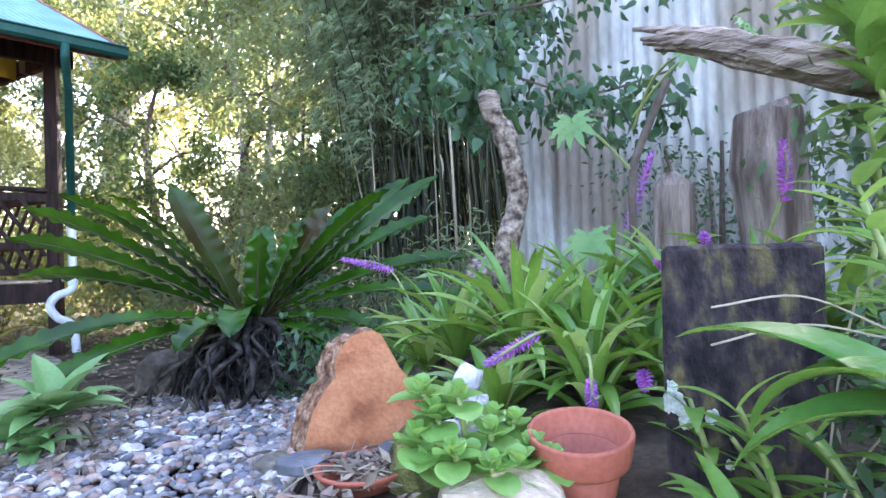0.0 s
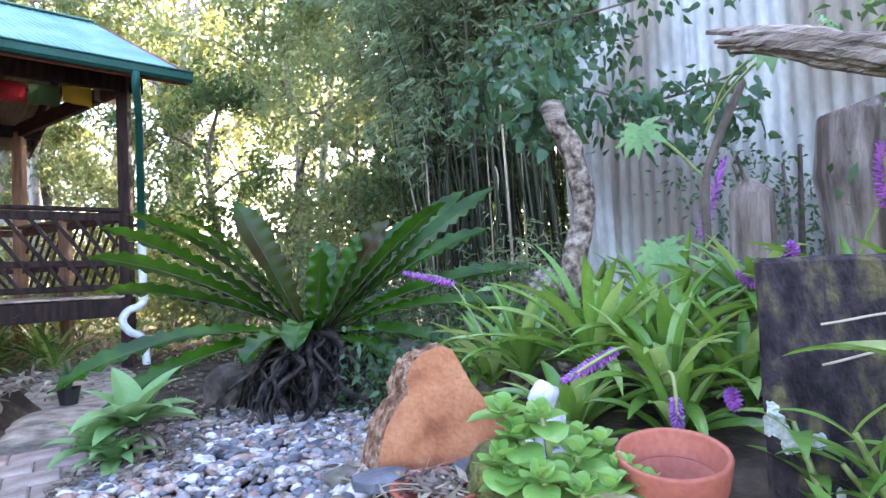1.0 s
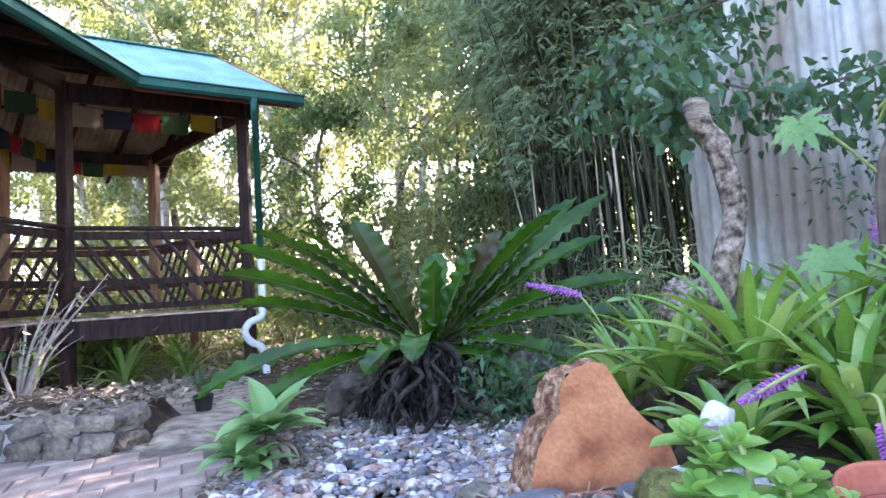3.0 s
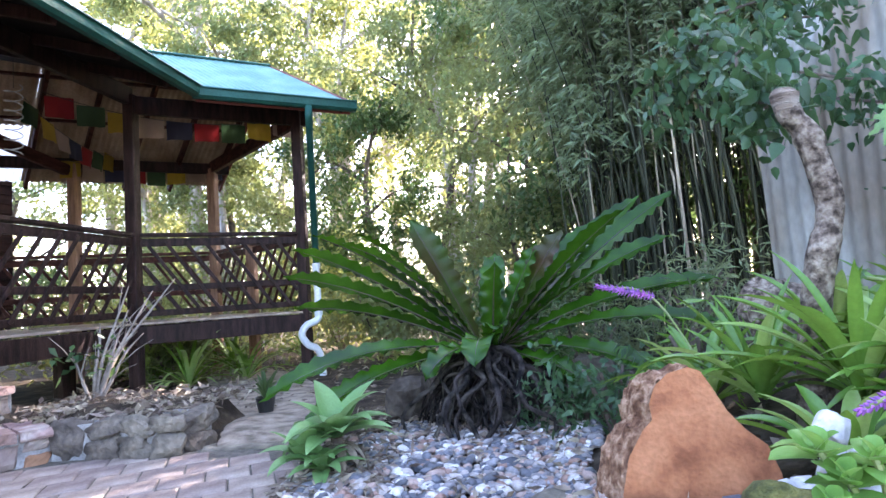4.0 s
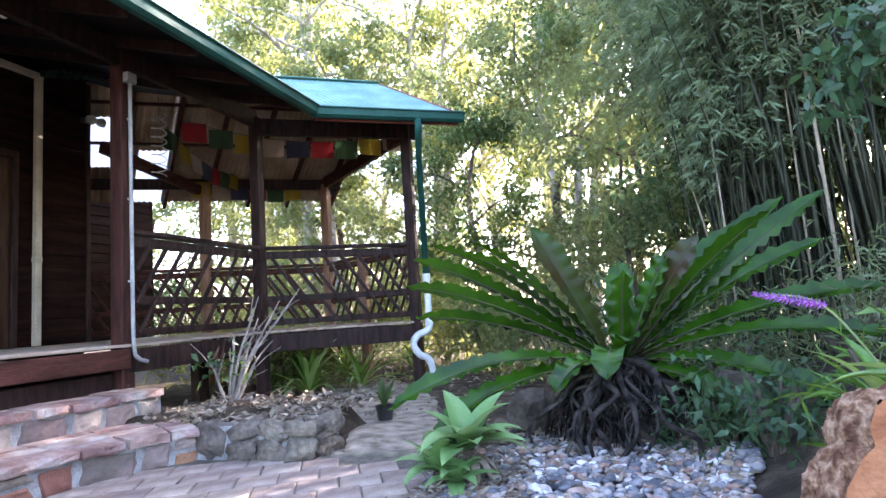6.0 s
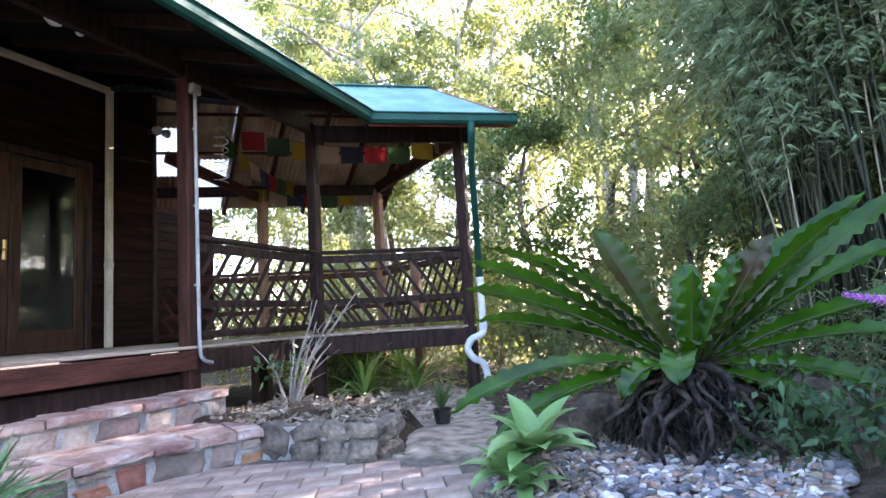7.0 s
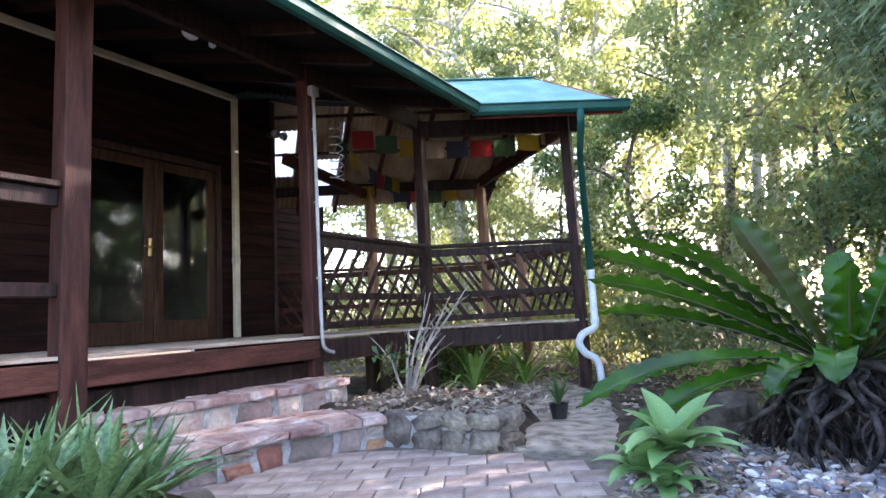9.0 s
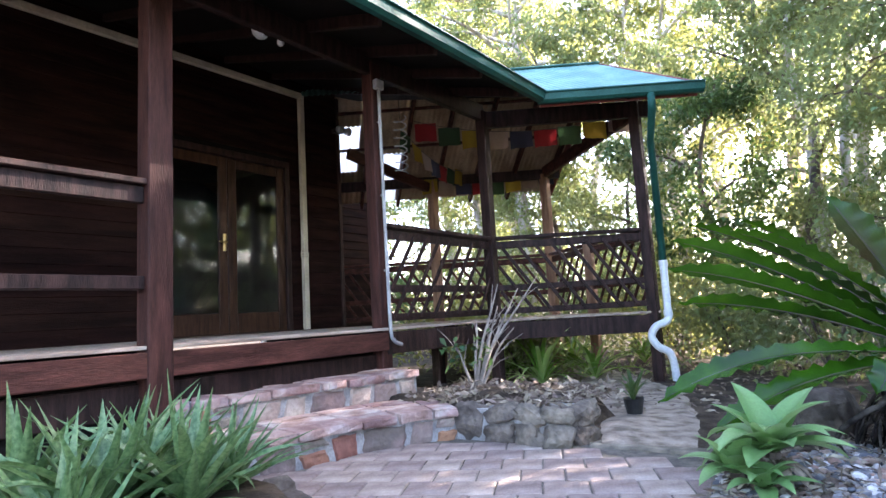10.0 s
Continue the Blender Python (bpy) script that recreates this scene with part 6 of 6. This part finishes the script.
def shrub(x, y, w, h, mat, n, size, label, narrow=0.45):
    z = ground_z(x, y)
    o = thing("shrub", label, "shrub", "garden shrubs", at=pose(x, y, z))
    for k in range(6):
        a = k * 1.05
        part("branch", tube(curve([(0, 0, -0.05), (0.2 * w * math.cos(a), 0.2 * w * math.sin(a), 0.4 * h), (0.4 * w * math.cos(a), 0.4 * w * math.sin(a), 0.85 * h)], 3), [0.02 - 0.002 * i for i in range(7)], 5), DARKBARK, o)
    c = np.random.normal(size=(40, 3)) * [w * 0.36, w * 0.36, h * 0.25] + [0, 0, h * 0.52]
    i = np.random.randint(0, 40, n)
    pos = c[i] + np.random.normal(size=(n, 3)) * 0.14 * w
    cloud_part("foliage", leaf_cloud(pos, np.random.normal(size=(n, 3)) + [0, 0, -0.1], np.random.uniform(0.7, 1.3, n) * size, np.random.uniform(0.8, 1.2, n) * size * narrow, 0.2), mat, o)


for row in (
    (-1.9, 7.8, 1.2, 1.2, TREE_LEAF, 3500, 0.09, "leafy shrub below the trees, leaves lightened as if sunlit"),
    (-0.9, 7.2, 1.2, 1.3, TREE_LEAF, 3500, 0.08, "green leafy shrub below the trees"),
    (-3.2, 9.8, 1.6, 1.6, YELLOW_LEAF, 4000, 0.1, "leafy shrub below the trees, leaves lightened as if sunlit"),
    (-5.0, 10.4, 1.7, 1.8, TREE_LEAF, 4000, 0.1, "green leafy shrub behind the deck"),
    (-7.2, 10.6, 1.7, 2.2, TREE_LEAF, 4000, 0.12, "green leafy shrub behind the deck"),
    (-9.6, 10.0, 1.8, 2.2, DARK_LEAF, 4000, 0.12, "dark leafy shrub behind the deck"),
    # lighter leaf tones here stand for sun reaching below the deck
    (-4.2, 6.4, 0.8, 0.7, TREE_LEAF, 2200, 0.07, "leafy shrub under the deck, leaves lightened as if sunlit"),
    (-6.0, 7.6, 1.2, 1.0, YELLOW_LEAF, 3000, 0.09, "leafy shrub under the deck, leaves lightened as if sunlit"),
    # three dark shrubs added so that the gaps between the culms look shaded
    (1.3, 6.9, 1.5, 3.0, DARK_LEAF, 7000, 0.1, "dark shrub added to deepen the shade behind the bamboo"),
    (2.6, 6.2, 1.6, 3.4, DARK_LEAF, 7000, 0.1, "dark shrub added to deepen the shade behind the bamboo"),
    (3.8, 5.2, 1.6, 3.2, DARK_LEAF, 7000, 0.1, "dark shrub added to deepen the shade behind the bamboo"),
    (0.6, 4.7, 0.8, 0.7, BAMBOO_LEAF, 1800, 0.09, "low feathery shrub at the bamboo's foot", 0.16),
    (1.25, 4.0, 0.8, 0.6, BAMBOO_LEAF, 1400, 0.09, "low feathery shrub at the bamboo's foot", 0.16),
    (0.1, 5.2, 0.9, 1.0, DARK_LEAF, 3000, 0.08, "dark leafy shrub behind the fern"),
    (0.55, 2.75, 0.35, 0.35, VINE_LEAF, 500, 0.06, "low leafy ground plant beside the gravel"),
    (0.42, 3.2, 0.35, 0.3, VINE_LEAF, 500, 0.06, "low leafy ground plant beside the fern"),
    (0.86, 2.25, 0.35, 0.35, STRAP, 110, 0.14, "pale strappy ground plant among the bromeliads", 0.12),
    (1.95, 0.45, 0.45, 0.9, VINE_LEAF, 1500, 0.045, "leafy ground cover behind the sleeper"),
    (2.15, 0.95, 0.6, 1.3, DARK_LEAF, 2200, 0.05, "dark leafy shrub behind the stump"),
    (2.1, 2.0, 0.6, 1.0, VINE_LEAF, 1800, 0.035, "fine-leaved shrub before the iron fence"),
    (1.4, 0.5, 0.28, 0.3, VINE_LEAF, 700, 0.035, "low leafy ground cover beside the sleeper"),
    (1.28, 0.28, 0.26, 0.22, VINE_LEAF, 500, 0.035, "low leafy ground cover beside the sleeper"),
    (1.66, 0.5, 0.3, 0.35, VINE_LEAF, 700, 0.035, "low leafy ground cover at the sleeper's foot"),
):
    shrub(*row)


def vine():
    o = thing("climbing_vine", "vine with dark heart-shaped leaves trailing over the iron fence", "vine")
    pos = []
    for a, b, c in (((1.02, 1.7, 1.35), (1.05, 2.2, 1.75), (1.0, 2.5, 1.95)), ((1.05, 2.2, 1.75), (1.3, 2.4, 1.95), (1.6, 2.5, 2.0)), ((1.0, 2.3, 1.9), (0.9, 2.5, 1.8), (0.82, 2.4, 1.6)), ((1.2, 2.4, 1.9), (1.2, 2.3, 1.7), (1.15, 2.2, 1.5)), ((1.3, 2.3, 1.7), (1.6, 2.2, 1.6), (1.9, 2.0, 1.65)), ((1.35, 2.2, 1.55), (1.55, 2.0, 1.45), (1.8, 1.8, 1.45)), ((1.1, 2.6, 2.1), (1.5, 2.5, 2.15), (2.0, 2.2, 2.2)), ((0.98, 1.75, 1.4), (0.92, 1.8, 1.5), (0.93, 1.85, 1.62))):
        pts = curve([a, b, c], 8)
        part("vine_stem", tube(pts, 0.006, 5), DARKBARK, o)
        for p in pts:
            for k in range(11):
                pos.append(p + Vector((rnd(-0.1, 0.1), rnd(-0.1, 0.1), rnd(-0.13, 0.1))))
    n = len(pos)
    cloud_part("vine_leaves", leaf_cloud(pos, np.random.normal(size=(n, 3)) * 0.7 + [0, -0.2, -0.7], np.random.uniform(0.03, 0.08, n), np.random.uniform(0.025, 0.055, n), 0.2, True), VINE_LEAF, o)


vine()


# ---- fallen leaves and pieces of paving ----
def litter(n, x0, x1, y0, y1, label):
    x, y = np.random.uniform(x0, x1, n), np.random.uniform(y0, y1, n)
    pts = np.array([(a, b, ground_z(a, b) + (0.055 if in_gravel(a, b) else 0.025)) for a, b in zip(x, y)])
    ob = cloud_part("fallen_leaves", leaf_cloud(pts, np.random.normal(size=(n, 3)) * [1, 1, 0.25], np.random.uniform(0.04, 0.1, n), np.random.uniform(0.01, 0.03, n), 0.05), LITTER)
    tagged(ob, label, "leaf litter", kind="stuff")


litter(900, -1.2, 0.5, 3.1, 4.4, "dry fallen leaves round the fern's foot")
litter(500, -1.1, -0.55, 2.2, 2.95, "dry fallen leaves round the agave")
litter(300, 0.1, 0.9, 0.9, 1.9, "dry fallen leaves among the pots")
litter(900, -5.0, -1.2, 4.5, 8.5, "dry fallen leaves on the ground below the deck")
litter(620, -1.0, 0.4, 1.5, 3.4, "a few dry leaves on the gravel")


def paving():
    o = thing("paving", "weathered brown brick pavers laid in running bond", "paving", kind="structure")
    a, b = radians(28), 0.23
    ca, sa = math.cos(a), math.sin(a)
    v = [(-4.4, -3, -0.006), (-0.85, -3, -0.006), (-0.95, 2.6, -0.006), (-1.3, 3.3, -0.006), (-2.1, 3.3, -0.006), (-3.2, 3.3, -0.006), (-4.4, 1.8, -0.006)]
    part("bedding", (v, [tuple(range(len(v)))]), GROUT, o)
    meshes = []
    for k in range(3):
        bm = box((0.222, 0.214, 0.05), None, 0.006)
        me = bpy.data.meshes.new("paver")
        bm.to_mesh(me)
        bm.free()
        me.materials.append(PAVER)
        meshes.append(me)
    cells = []
    for i in range(-30, 31):
        for j in range(-30, 31):
            u, w = (i + 0.5 * (j % 2)) * 0.23, j * 0.222
            x, y = -2.3 + u * ca - w * sa, 1.6 + u * sa + w * ca
            edge = -0.93 - 0.06 * math.sin(y * 3) - 0.35 * sm(2.6, 3.3, y)
            front = -3.2 if y > 1.9 else -3.55
            if -4.3 < x < edge and -2.5 < y < 3.12 and not (x < front and y > 1.3) and not (x < -2.75 and y > 2.9) and not (x < -2.3 and y < 1.35 and y > 0.1):
                cells.append((-y, x, y))
    cells.sort()
    rest = []
    for k, (_, x, y) in enumerate(cells):
        m = pose(x, y, -0.022 + rnd(-0.003, 0.003), rnd(-0.6, 0.6), rnd(-0.6, 0.6), 28)
        if k < 300:
            part("paver", meshes[k % 3], PAVER, o, at=m)
    kept = [(p[1], p[2]) for p in cells[300:]]
    if kept:
        shapes = []
        me = meshes[0]
        vs, fs = [v.co.copy() for v in me.vertices], [tuple(p.vertices) for p in me.polygons]
        for x, y in kept:
            shapes.append(moved((vs, fs), pose(x, y, -0.022, 0, 0, 28)))
        part("far_pavers", joined(shapes), PAVER, o)["kind"] = "stuff"
    path = thing("concrete_edge", "pale concrete path edge leading down beside the paving", "path", kind="structure")
    part("kerb", span((-1.95, 3.35, -0.05), (-2.5, 4.5, -0.16), 0.1, 0.1), WALLROCK, path)
    part("kerb", span((-1.95, 3.3, -0.04), (-1.2, 3.35, -0.02), 0.1, 0.08), WALLROCK, path)


paving()


def gravel():
    o = thing("gravel_bed", "bed of rounded grey, white and pinkish river pebbles", "gravel", kind="structure")
    shapes = [pebble_shape(s) for s in range(4)]
    flat = [([v.co.copy() for v in m.vertices], [tuple(p.vertices) for p in m.polygons]) for m in shapes]
    spots = []
    while len(spots) < 3900:
        x, y = rnd(-1.1, 0.5), rnd(1.2, 3.6)
        if in_gravel(x, y):
            spots.append((y, x))
    spots.sort()
    near = set(RNG.sample([i for i, s in enumerate(spots) if s[0] < 2.5], 300))
    rest = []
    for i, (y, x) in enumerate(spots):
        s = rnd(0.012, 0.025) if rnd(0, 1) < 0.8 else rnd(0.025, 0.038)
        m = pose(x, y, ground_z(x, y) + 0.03 + rnd(0, 0.018), rnd(-25, 25), rnd(-25, 25), rnd(0, 360)) @ Matrix.Diagonal((s * rnd(0.9, 1.4), s, s, 1))
        if i in near:
            part("pebble", shapes[i % 4], PEBBLE, o, at=m)
        else:
            rest.append(moved(flat[i % 4], m))
    part("small_pebbles", joined(rest), PEBBLES, o, smooth=True)["kind"] = "stuff"


gravel()
